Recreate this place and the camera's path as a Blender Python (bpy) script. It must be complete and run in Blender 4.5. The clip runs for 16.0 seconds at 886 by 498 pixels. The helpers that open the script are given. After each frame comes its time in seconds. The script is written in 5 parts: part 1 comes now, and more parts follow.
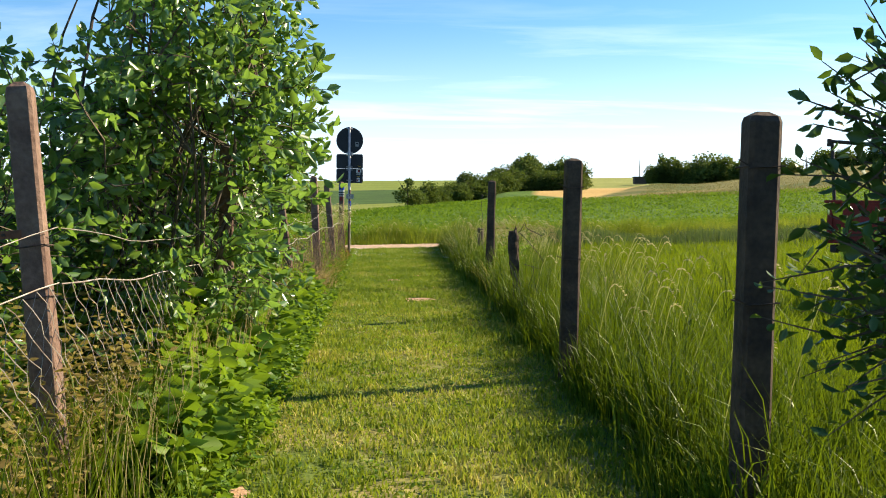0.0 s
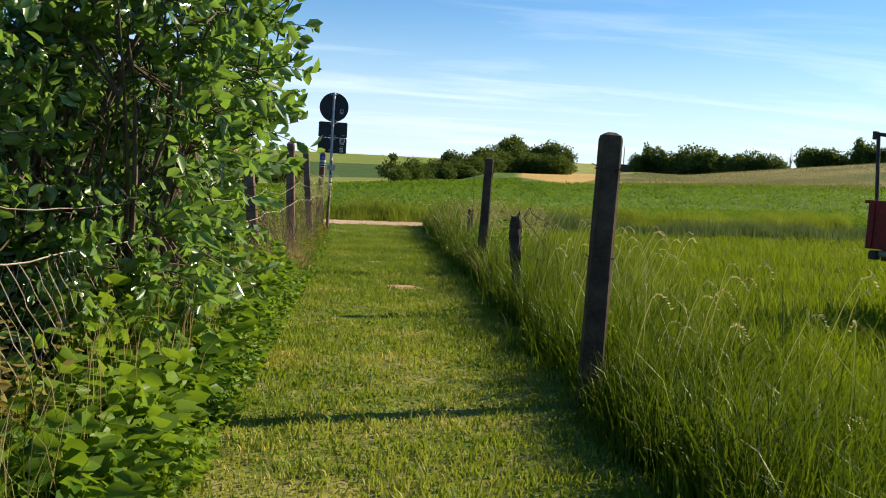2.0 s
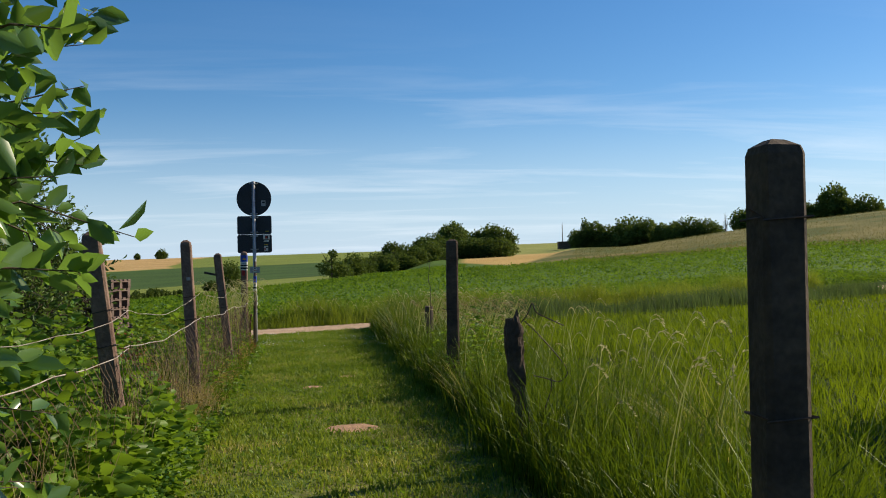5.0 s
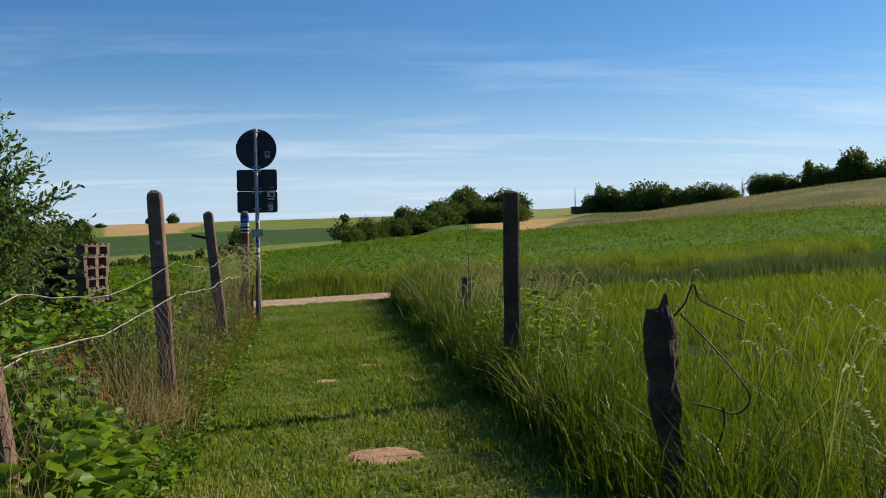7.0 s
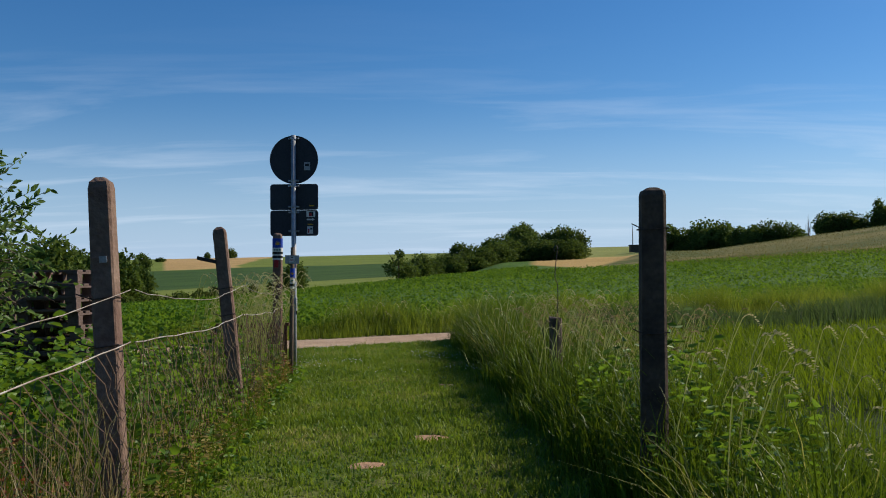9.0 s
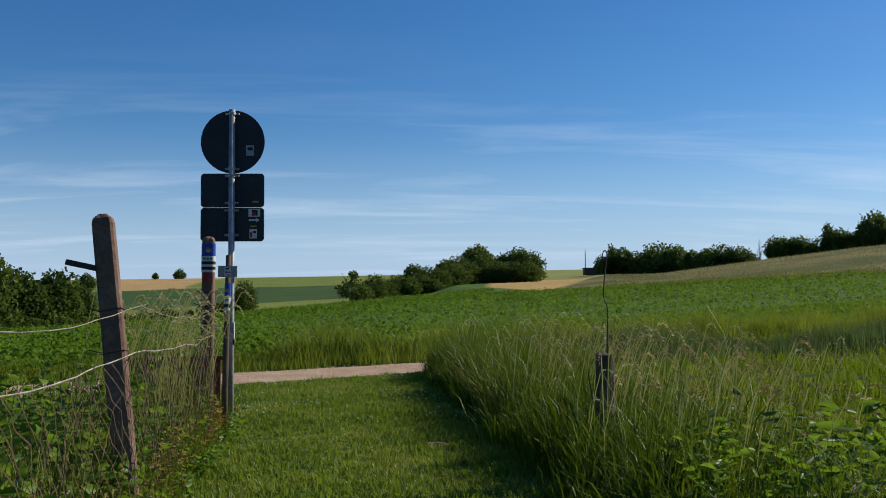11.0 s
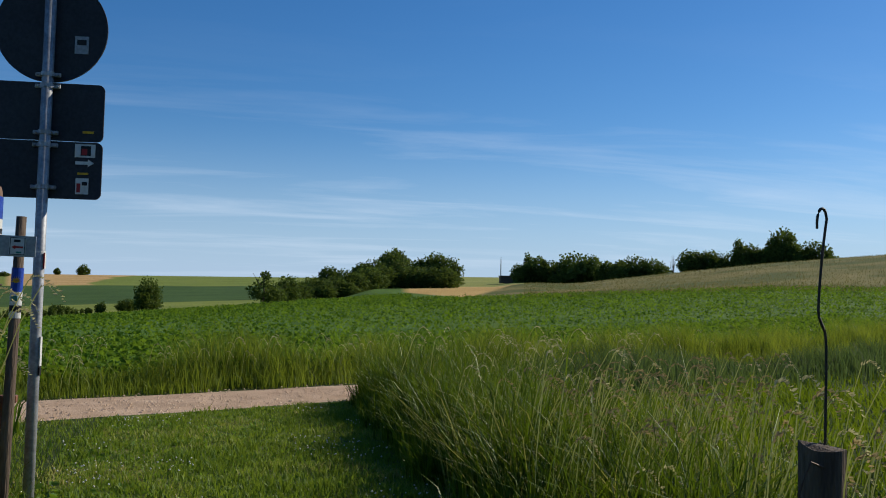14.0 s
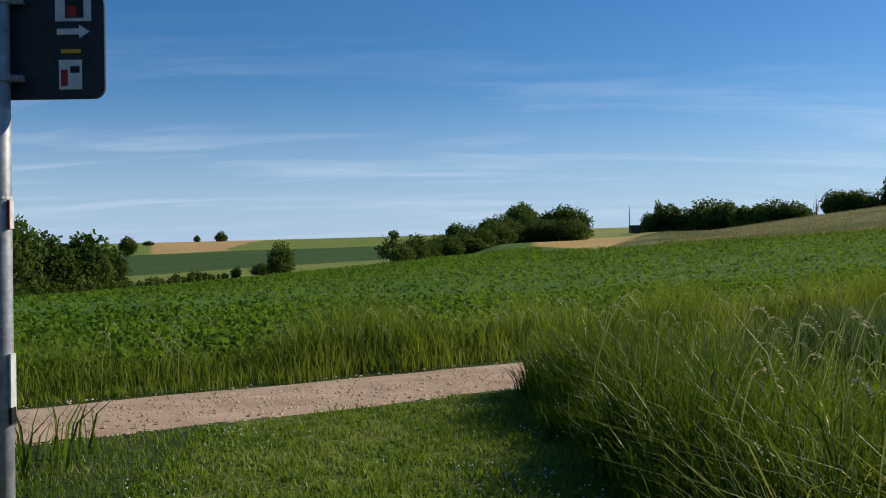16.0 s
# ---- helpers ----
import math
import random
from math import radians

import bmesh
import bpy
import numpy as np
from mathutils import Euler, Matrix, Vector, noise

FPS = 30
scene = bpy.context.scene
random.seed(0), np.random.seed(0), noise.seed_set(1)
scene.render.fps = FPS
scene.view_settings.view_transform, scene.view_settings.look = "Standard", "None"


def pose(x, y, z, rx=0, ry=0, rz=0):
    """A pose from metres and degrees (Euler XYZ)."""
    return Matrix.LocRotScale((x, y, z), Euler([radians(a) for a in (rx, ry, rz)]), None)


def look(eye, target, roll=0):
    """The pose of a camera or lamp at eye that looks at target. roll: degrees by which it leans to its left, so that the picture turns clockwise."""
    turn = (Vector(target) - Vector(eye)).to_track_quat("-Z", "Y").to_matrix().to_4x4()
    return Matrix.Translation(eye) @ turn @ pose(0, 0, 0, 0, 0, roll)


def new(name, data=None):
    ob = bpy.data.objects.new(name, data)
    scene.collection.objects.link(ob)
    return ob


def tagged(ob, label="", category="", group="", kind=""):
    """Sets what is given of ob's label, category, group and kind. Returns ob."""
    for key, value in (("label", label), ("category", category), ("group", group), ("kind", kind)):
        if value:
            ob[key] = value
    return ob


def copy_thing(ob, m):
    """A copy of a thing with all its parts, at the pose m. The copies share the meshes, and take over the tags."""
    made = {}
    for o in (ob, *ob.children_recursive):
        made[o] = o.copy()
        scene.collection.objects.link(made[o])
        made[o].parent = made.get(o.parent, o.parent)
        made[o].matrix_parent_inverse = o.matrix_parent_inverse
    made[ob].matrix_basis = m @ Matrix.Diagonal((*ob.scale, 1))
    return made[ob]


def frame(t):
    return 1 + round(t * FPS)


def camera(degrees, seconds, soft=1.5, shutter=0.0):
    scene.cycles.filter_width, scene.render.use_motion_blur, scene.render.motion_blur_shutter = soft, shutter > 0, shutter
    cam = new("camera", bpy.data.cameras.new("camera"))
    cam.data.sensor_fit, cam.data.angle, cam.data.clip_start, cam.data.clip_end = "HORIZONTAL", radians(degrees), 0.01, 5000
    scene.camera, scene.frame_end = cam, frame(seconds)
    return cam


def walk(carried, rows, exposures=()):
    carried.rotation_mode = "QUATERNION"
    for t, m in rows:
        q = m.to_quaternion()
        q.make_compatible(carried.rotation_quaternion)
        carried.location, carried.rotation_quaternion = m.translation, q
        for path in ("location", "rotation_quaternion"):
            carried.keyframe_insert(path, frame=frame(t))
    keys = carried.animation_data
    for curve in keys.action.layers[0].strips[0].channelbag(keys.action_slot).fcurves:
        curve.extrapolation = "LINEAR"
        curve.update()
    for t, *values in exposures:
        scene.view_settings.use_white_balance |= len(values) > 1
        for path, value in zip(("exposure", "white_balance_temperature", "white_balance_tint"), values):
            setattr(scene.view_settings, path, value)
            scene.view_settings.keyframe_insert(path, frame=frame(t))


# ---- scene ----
cam = camera(52.0, 16.0, soft=1.0)
PATH = [
    (0, (0.537, 0.833, 1.332), (0.504, 2.83, 1.226), 0.6),
    (0.5, (0.587, 1.042, 1.35), (0.599, 3.038, 1.227), 0.1),
    (1, (0.561, 1.332, 1.334), (0.473, 3.328, 1.234), 0.5),
    (1.5, (0.444, 1.732, 1.322), (0.5, 3.728, 1.212), 0.7),
    (2, (0.399, 2.198, 1.317), (0.413, 4.192, 1.164), 3.7),
    (2.5, (0.341, 2.588, 1.344), (0.458, 4.582, 1.229), 3.2),
    (3, (0.395, 3.061, 1.321), (0.674, 5.039, 1.227), 0.9),
    (3.5, (0.413, 3.522, 1.308), (0.718, 5.499, 1.318), 1.3),
    (4, (0.368, 3.988, 1.309), (0.761, 5.949, 1.312), 0.1),
    (4.5, (0.346, 4.577, 1.323), (0.498, 6.57, 1.379), -1.3),
    (7, (0.117, 7.583, 1.306), (0.223, 9.58, 1.277), -1.2),
    (7.5, (0.08, 8.141, 1.272), (0.131, 10.14, 1.247), 0.3),
    (8, (0.056, 8.812, 1.269), (0.007, 10.812, 1.291), -2.4),
    (8.5, (0.045, 9.37, 1.24), (0.128, 11.368, 1.29), -1.7),
    (9, (-0.004, 10.072, 1.217), (-0.017, 12.071, 1.272), -0.6),
    (11.5, (-0.349, 13.215, 1.181), (-0.194, 15.206, 1.288), -1.1),
    (12, (-0.325, 13.731, 1.217), (-0.059, 15.712, 1.281), -1.3),
    (12.5, (-0.36, 14.363, 1.19), (0.058, 16.318, 1.25), 1.1),
    (13, (-0.385, 14.916, 1.223), (-0.005, 16.88, 1.202), 1.7),
    (13.5, (-0.427, 15.49, 1.213), (0.038, 17.434, 1.28), 1.4),
    (14, (-0.426, 16.115, 1.182), (-0.15, 18.093, 1.298), 1.2),
    (14.5, (-0.391, 16.854, 1.203), (-0.19, 18.839, 1.352), 1.1),
    (15, (-0.415, 17.308, 1.222), (-0.209, 19.29, 1.393), 3.0),
    (15.5, (-0.548, 18.011, 1.196), (-0.752, 20.0, 1.264), 1.0),
    (16, (-0.616, 18.649, 1.215), (-0.614, 20.649, 1.231), -0.9),
]
EXPOSURES = [(0, 1.22, 7700, 10), (1.5, 0.94, 7600, 10), (3.5, 0.46, 7300, 10), (7.0, 0.26, 6900, 10), (9.0, 0.03, 6450, 10), (12.5, -0.02, 6400, 10), (16.0, -0.02, 6400, 10)]
walk(cam, [(t, look(e, g, r)) for t, e, g, r in PATH], EXPOSURES)

# ---- world, sun, large lights ----
SUN_TO = Vector((0.90, 0.38, 0.57)).normalized()
world = bpy.data.worlds.new("sky")
scene.world = world
world.use_nodes = True
wn, wl = world.node_tree.nodes, world.node_tree.links


def wnode(kind, **inputs):
    n = wn.new(kind)
    for k, v in inputs.items():
        n.inputs[k].default_value = v
    return n


sky = wn.new("ShaderNodeTexSky")
sky.sky_type = "NISHITA"
sky.sun_disc = False
sky.sun_elevation = math.asin(SUN_TO.z)
sky.sun_rotation = math.atan2(SUN_TO.x, SUN_TO.y)
sky.air_density, sky.dust_density, sky.ozone_density = 1.0, 0.2, 6.0
hue = wnode("ShaderNodeHueSaturation", Saturation=1.2, Hue=0.503)
wl.new(sky.outputs[0], hue.inputs["Color"])
# thin streaks of high cloud low in the sky
coord = wn.new("ShaderNodeTexCoord")
sep = wn.new("ShaderNodeSeparateXYZ")
wl.new(coord.outputs["Generated"], sep.inputs[0])
lift = wn.new("ShaderNodeMath")
lift.operation, lift.inputs[1].default_value = "ADD", 0.10
wl.new(sep.outputs[2], lift.inputs[0])
flat = []
for axis in (0, 1):
    d = wn.new("ShaderNodeMath")
    d.operation = "DIVIDE"
    wl.new(sep.outputs[axis], d.inputs[0])
    wl.new(lift.outputs[0], d.inputs[1])
    flat.append(d)
comb = wn.new("ShaderNodeCombineXYZ")
wl.new(flat[0].outputs[0], comb.inputs[0])
wl.new(flat[1].outputs[0], comb.inputs[1])
mapping = wn.new("ShaderNodeMapping")
mapping.inputs["Scale"].default_value = (0.42, 1.5, 1)
mapping.inputs["Rotation"].default_value = (0, 0, 0.12)
wl.new(comb.outputs[0], mapping.inputs[0])
cloud_noise = wnode("ShaderNodeTexNoise", Scale=1.3, Detail=7.0, Roughness=0.6, Distortion=0.5)
wl.new(mapping.outputs[0], cloud_noise.inputs["Vector"])
cloud_ramp = wn.new("ShaderNodeValToRGB")
cloud_ramp.color_ramp.elements[0].position, cloud_ramp.color_ramp.elements[1].position = 0.50, 0.86
wl.new(cloud_noise.outputs[0], cloud_ramp.inputs[0])
band = wn.new("ShaderNodeMapRange")
band.inputs["From Min"].default_value, band.inputs["From Max"].default_value = 0.25, 0.09
band.inputs["To Min"].default_value, band.inputs["To Max"].default_value = 0.03, 0.55
wl.new(sep.outputs[2], band.inputs["Value"])
cloud_fac = wn.new("ShaderNodeMath")
cloud_fac.operation = "MULTIPLY"
wl.new(cloud_ramp.outputs[0], cloud_fac.inputs[0])
wl.new(band.outputs[0], cloud_fac.inputs[1])
# pale haze towards the horizon
haze_band = wn.new("ShaderNodeMapRange")
haze_band.interpolation_type = "SMOOTHERSTEP"
haze_band.inputs["From Min"].default_value, haze_band.inputs["From Max"].default_value = 0.22, -0.06
haze_band.inputs["To Max"].default_value = 0.95
wl.new(sep.outputs[2], haze_band.inputs["Value"])
haze = wn.new("ShaderNodeMix")
haze.data_type = "RGBA"
haze.inputs[7].default_value = (4.4, 6.0, 8.3, 1)
wl.new(haze_band.outputs[0], haze.inputs[0])
wl.new(hue.outputs[0], haze.inputs[6])
cloud_mix = wn.new("ShaderNodeMix")
cloud_mix.data_type = "RGBA"
cloud_mix.inputs[7].default_value = (7.6, 8.6, 10.0, 1)
wl.new(cloud_fac.outputs[0], cloud_mix.inputs[0])
wl.new(haze.outputs[2], cloud_mix.inputs[6])
wl.new(cloud_mix.outputs[2], wn["Background"].inputs[0])
wn["Background"].inputs[1].default_value = 0.098
sun_data = bpy.data.lights.new("sun", "SUN")
sun_data.energy, sun_data.angle, sun_data.color = 5.0, radians(0.5), (1.0, 0.91, 0.74)
sun = new("sun", sun_data)
sun.matrix_world = look((30, 20, 30), Vector((30, 20, 30)) - SUN_TO)


# ---- materials ----
def mat(name, base, second=None, scale=8.0, rough=0.8, metal=0.0, bump=0.3, fine=60.0, islands=False, stretch=(1, 1, 1)):
    """A surface with blotches between two colours, fine grain and relief."""
    m = bpy.data.materials.new(name)
    m.use_nodes = True
    nt = m.node_tree
    b = nt.nodes["Principled BSDF"]
    b.inputs["Roughness"].default_value = rough
    b.inputs["Metallic"].default_value = metal
    b.inputs["Specular IOR Level"].default_value = 0.2 if metal < 0.2 else 0.5
    second = second or tuple(c * 0.7 for c in base)
    tc = nt.nodes.new("ShaderNodeTexCoord")
    mp = nt.nodes.new("ShaderNodeMapping")
    mp.inputs["Scale"].default_value = stretch
    nt.links.new(tc.outputs["Object"], mp.inputs[0])
    big = nt.nodes.new("ShaderNodeTexNoise")
    big.inputs["Scale"].default_value, big.inputs["Detail"].default_value = scale, 5
    small = nt.nodes.new("ShaderNodeTexNoise")
    small.inputs["Scale"].default_value, small.inputs["Detail"].default_value = fine, 3
    for n in (big, small):
        nt.links.new(mp.outputs[0], n.inputs["Vector"])
    ramp = nt.nodes.new("ShaderNodeValToRGB")
    ramp.color_ramp.elements[0].position, ramp.color_ramp.elements[1].position = 0.35, 0.65
    ramp.color_ramp.elements[0].color, ramp.color_ramp.elements[1].color = (*base, 1), (*second, 1)
    nt.links.new(big.outputs[0], ramp.inputs[0])
    grain = nt.nodes.new("ShaderNodeMix")
    grain.data_type, grain.blend_type = "RGBA", "OVERLAY"
    grain.inputs[0].default_value = 0.45
    nt.links.new(ramp.outputs[0], grain.inputs[6])
    nt.links.new(small.outputs[0], grain.inputs[7])
    nt.links.new(grain.outputs[2], b.inputs["Base Color"])
    if bump:
        bp = nt.nodes.new("ShaderNodeBump")
        bp.inputs["Strength"].default_value, bp.inputs["Distance"].default_value = bump, 0.01
        nt.links.new(small.outputs[0], bp.inputs["Height"])
        nt.links.new(bp.outputs[0], b.inputs["Normal"])
    return m


def leaf_mat(name, low, high, glow, through_light=0.4, rough=0.45, patch=0.35, dry=None, top=0.85, shine=0.18):
    """Leaves and blades: each takes its own shade, patches vary, light shines through."""
    m = bpy.data.materials.new(name)
    m.use_nodes = True
    nt = m.node_tree
    b = nt.nodes["Principled BSDF"]
    b.inputs["Roughness"].default_value = rough
    b.inputs["Specular IOR Level"].default_value = shine
    geo = nt.nodes.new("ShaderNodeNewGeometry")
    noise_n = nt.nodes.new("ShaderNodeTexNoise")
    noise_n.inputs["Scale"].default_value, noise_n.inputs["Detail"].default_value = patch, 3
    nt.links.new(geo.outputs["Position"], noise_n.inputs["Vector"])
    add = nt.nodes.new("ShaderNodeMath")
    add.operation = "MULTIPLY_ADD"
    add.inputs[1].default_value = 0.7
    nt.links.new(geo.outputs["Random Per Island"], add.inputs[0])
    shift = nt.nodes.new("ShaderNodeMath")
    shift.operation = "MULTIPLY_ADD"
    shift.inputs[1].default_value, shift.inputs[2].default_value = 2.2, -0.95
    nt.links.new(noise_n.outputs[0], shift.inputs[0])
    nt.links.new(shift.outputs[0], add.inputs[2])
    ramp = nt.nodes.new("ShaderNodeValToRGB")
    r = ramp.color_ramp
    r.elements[0].position, r.elements[1].position = 0.1, top
    r.elements[0].color, r.elements[1].color = (*low, 1), (*high, 1)
    if dry:
        e = r.elements.new(1.0)
        e.color = (*dry, 1)
    nt.links.new(add.outputs[0], ramp.inputs[0])
    nt.links.new(ramp.outputs[0], b.inputs["Base Color"])
    tl = nt.nodes.new("ShaderNodeBsdfTranslucent")
    tint = nt.nodes.new("ShaderNodeMix")
    tint.data_type = "RGBA"
    tint.inputs[0].default_value = 0.6
    tint.inputs[7].default_value = (*glow, 1)
    nt.links.new(ramp.outputs[0], tint.inputs[6])
    nt.links.new(tint.outputs[2], tl.inputs[0])
    mx = nt.nodes.new("ShaderNodeMixShader")
    mx.inputs[0].default_value = through_light
    nt.links.new(b.outputs[0], mx.inputs[1])
    nt.links.new(tl.outputs[0], mx.inputs[2])
    nt.links.new(mx.outputs[0], nt.nodes["Material Output"].inputs[0])
    return m


M_CONCRETE = mat("dark_concrete", (0.10, 0.068, 0.048), (0.045, 0.032, 0.025), 6, 0.9, bump=0.6, fine=45)
M_RED_CONCRETE = mat("brown_concrete", (0.13, 0.078, 0.06), (0.21, 0.14, 0.105), 7, 0.9, bump=0.8, fine=40)
M_OLD_WOOD = mat("grey_wood", (0.16, 0.12, 0.085), (0.07, 0.05, 0.04), 5, 0.9, bump=0.8, fine=35, stretch=(4, 4, 0.5))
M_PALLET = mat("pallet_wood", (0.20, 0.135, 0.115), (0.10, 0.07, 0.06), 4, 0.85, bump=0.5, fine=40)
M_WIRE = mat("weathered_wire", (0.42, 0.38, 0.33), (0.22, 0.16, 0.12), 12, 0.6, 0.3, bump=0)
M_OLD_WIRE = mat("rust_browned_wire", (0.22, 0.135, 0.085), (0.10, 0.06, 0.04), 9, 0.7, 0.3, bump=0)
M_RUST_WIRE = mat("rusty_wire", (0.10, 0.055, 0.035), (0.05, 0.035, 0.03), 20, 0.8, 0.3, bump=0)
M_RUST = mat("rusty_iron", (0.22, 0.09, 0.045), (0.12, 0.05, 0.03), 25, 0.8, 0.3)
M_STEEL = mat("galvanised_steel", (0.36, 0.37, 0.39), (0.25, 0.26, 0.28), 14, 0.58, 0.45, bump=0.08)
M_SIGN_BACK = mat("dark_sign_back", (0.035, 0.038, 0.045), (0.028, 0.03, 0.036), 4, 0.55, 0.1, bump=0.05)
M_WHITE = mat("white_sticker", (0.62, 0.62, 0.60), (0.5, 0.5, 0.48), 30, 0.5, bump=0)
M_GREY_PLATE = mat("grey_plate", (0.30, 0.31, 0.32), (0.25, 0.26, 0.27), 20, 0.5, 0.2, bump=0)
M_BLUE = mat("blue_sticker", (0.015, 0.045, 0.30), (0.02, 0.06, 0.36), 20, 0.45, bump=0)
M_YELLOW = mat("yellow_paint", (0.65, 0.36, 0.02), (0.5, 0.28, 0.03), 30, 0.5, bump=0)
M_TEAL = mat("green_sticker", (0.06, 0.22, 0.17), None, 30, 0.5, bump=0)
M_BLACK = mat("black_paint", (0.02, 0.02, 0.02), None, 30, 0.5, bump=0)
M_RED = mat("red_print", (0.38, 0.03, 0.03), None, 30, 0.5, bump=0)
M_TRAILER = mat("faded_red_paint", (0.29, 0.022, 0.016), (0.17, 0.022, 0.016), 3, 0.55, bump=0.1, fine=25)
M_TRAILER_IN = mat("trailer_inside", (0.16, 0.06, 0.045), (0.10, 0.05, 0.04), 5, 0.8)
M_BLACK_IRON = mat("black_iron", (0.03, 0.028, 0.026), (0.06, 0.04, 0.03), 15, 0.6, 0.5, bump=0.1)
M_RUBBER = mat("black_rubber", (0.025, 0.025, 0.025), None, 15, 0.85)
M_BARK = mat("grey_brown_bark", (0.13, 0.10, 0.075), (0.07, 0.055, 0.04), 8, 0.95, bump=0.9, fine=30)
M_EARTH = mat("bare_red_earth", (0.46, 0.28, 0.165), (0.36, 0.215, 0.13), 9, 0.95, bump=0.8, fine=60)
M_GRAVEL = mat("pale_gravel", (0.51, 0.36, 0.245), (0.37, 0.255, 0.165), 2.2, 0.95, bump=0.5, fine=70)
M_STONE = mat("gravel_stone", (0.54, 0.40, 0.28), (0.36, 0.25, 0.17), 0.9, 0.9, bump=0)
M_LAWN = leaf_mat("mown_grass", (0.075, 0.15, 0.012), (0.25, 0.30, 0.036), (0.36, 0.43, 0.03), 0.38, 0.55, 1.1, (0.48, 0.38, 0.13), 0.64)
M_LAWN_GREEN = leaf_mat("green_mown_grass", (0.06, 0.125, 0.010), (0.185, 0.25, 0.028), (0.32, 0.42, 0.03), 0.38, 0.5, 1.1, (0.34, 0.29, 0.10), 0.85)
M_TALL = leaf_mat("tall_grass", (0.013, 0.042, 0.003), (0.125, 0.18, 0.013), (0.25, 0.36, 0.015), 0.25, 0.45, 1.5, shine=0.14)
M_MEADOW = leaf_mat("meadow_grass", (0.030, 0.072, 0.004), (0.125, 0.175, 0.010), (0.29, 0.385, 0.015), 0.38, 0.5, 0.6, shine=0.08)
M_VERGE = leaf_mat("verge_grass", (0.06, 0.105, 0.010), (0.19, 0.23, 0.03), (0.34, 0.41, 0.03), 0.42, 0.5, 0.6, shine=0.1)
M_BANK = leaf_mat("bank_grass", (0.03, 0.065, 0.018), (0.075, 0.115, 0.035), (0.16, 0.23, 0.05), 0.35, 0.6, 0.5, shine=0.15)
M_YELLOW_GRASS = leaf_mat("yellow_grass", (0.10, 0.13, 0.02), (0.26, 0.25, 0.07), (0.42, 0.40, 0.08), 0.45, 0.5, 1.2, shine=0.25)
M_STRAW = leaf_mat("dry_grass", (0.26, 0.20, 0.09), (0.40, 0.33, 0.17), (0.48, 0.38, 0.15), 0.4, 0.6, 1.5)
M_GREEN_STRAW = leaf_mat("greenish_straw", (0.24, 0.27, 0.07), (0.42, 0.42, 0.15), (0.52, 0.52, 0.14), 0.42, 0.5, 1.5)
M_BROWN_HEAD = leaf_mat("brown_seed_head", (0.22, 0.17, 0.08), (0.36, 0.28, 0.14), (0.42, 0.32, 0.13), 0.4, 0.8, 1.5)
M_HEAD = leaf_mat("seed_head", (0.34, 0.31, 0.15), (0.52, 0.47, 0.26), (0.6, 0.54, 0.26), 0.45, 0.7, 1.5)
M_CROP = leaf_mat("crop_leaf", (0.028, 0.085, 0.006), (0.115, 0.195, 0.018), (0.24, 0.37, 0.02), 0.38, 0.6, 0.2, shine=0.07)
M_SHRUB = leaf_mat("shrub_leaf", (0.03, 0.085, 0.02), (0.14, 0.25, 0.07), (0.31, 0.53, 0.06), 0.4, 0.27, 1.2, shine=0.75)
# hedge leaves: backlit shade is put into the colour by darkening it
M_BACKLIT_LEAF = leaf_mat("backlit_shrub_leaf", (0.022, 0.06, 0.012), (0.07, 0.13, 0.028), (0.16, 0.30, 0.03), 0.25, 0.4, 1.2, shine=0.35)
M_BUSH = leaf_mat("grey_green_leaf", (0.035, 0.08, 0.016), (0.12, 0.19, 0.045), (0.22, 0.34, 0.05), 0.32, 0.45, 1.0)
M_HERB = leaf_mat("nettle_leaf", (0.035, 0.095, 0.010), (0.135, 0.225, 0.026), (0.29, 0.45, 0.026), 0.4, 0.45, 1.1)
M_BROWN_HERB = leaf_mat("withered_herb", (0.18, 0.13, 0.04), (0.30, 0.25, 0.075), (0.42, 0.34, 0.07), 0.4, 0.6, 2.0)
M_RED_HERB = leaf_mat("red_dry_herb", (0.20, 0.055, 0.025), (0.26, 0.10, 0.05), (0.4, 0.14, 0.05), 0.35, 0.6, 2.0)
M_WOODS = leaf_mat("far_foliage", (0.03, 0.06, 0.012), (0.11, 0.15, 0.03), (0.17, 0.24, 0.03), 0.3, 0.7, 0.12, shine=0.1)


# ---- the lie of the land ----
def smooth(v, a, b):
    u = np.clip((np.asarray(v, float) - a) / (b - a), 0, 1)
    return u * u * (3 - 2 * u)


HUB = (-0.5, 15.0)  # near the middle of the walk; fields are laid out round it


def land(x, y):
    """Height of the ground: level along the walk, a shallow valley to the north-west, a hill to the north-east."""
    x, y = np.asarray(x, float), np.asarray(y, float)
    r = np.hypot(x - HUB[0], y - HUB[1])
    az = np.clip(np.degrees(np.arctan2(x - HUB[0], y - HUB[1])), -45, 45)
    edge = np.clip(0.85 + np.where(az < 0, 0.15, 0.085) * az, -3.2, 3.2)
    z = edge * np.clip((r - 24) / 76, 0, 1) ** 1.3
    right = np.clip((az - 11.5) / 27, 0, 1) ** 0.75
    z = z + (1 - right) * 15.5 * smooth(r, 110, 700) + right * 10.2 * smooth(r, 92, 205)
    z = z + 1.7 * smooth(r, 98, 175) * smooth(az, 1, 4) * (1 - smooth(az, 12, 17))
    return z - 0.03 * np.clip(r - 760, 0, None)


def path_left(y):
    return -0.15 - 0.083 * y


def path_right(y):
    return 1.78 - 0.0655 * y


def track_mid(x):
    return 27.8 + 0.63 * x


TRACK_HALF = 1.08  # along y


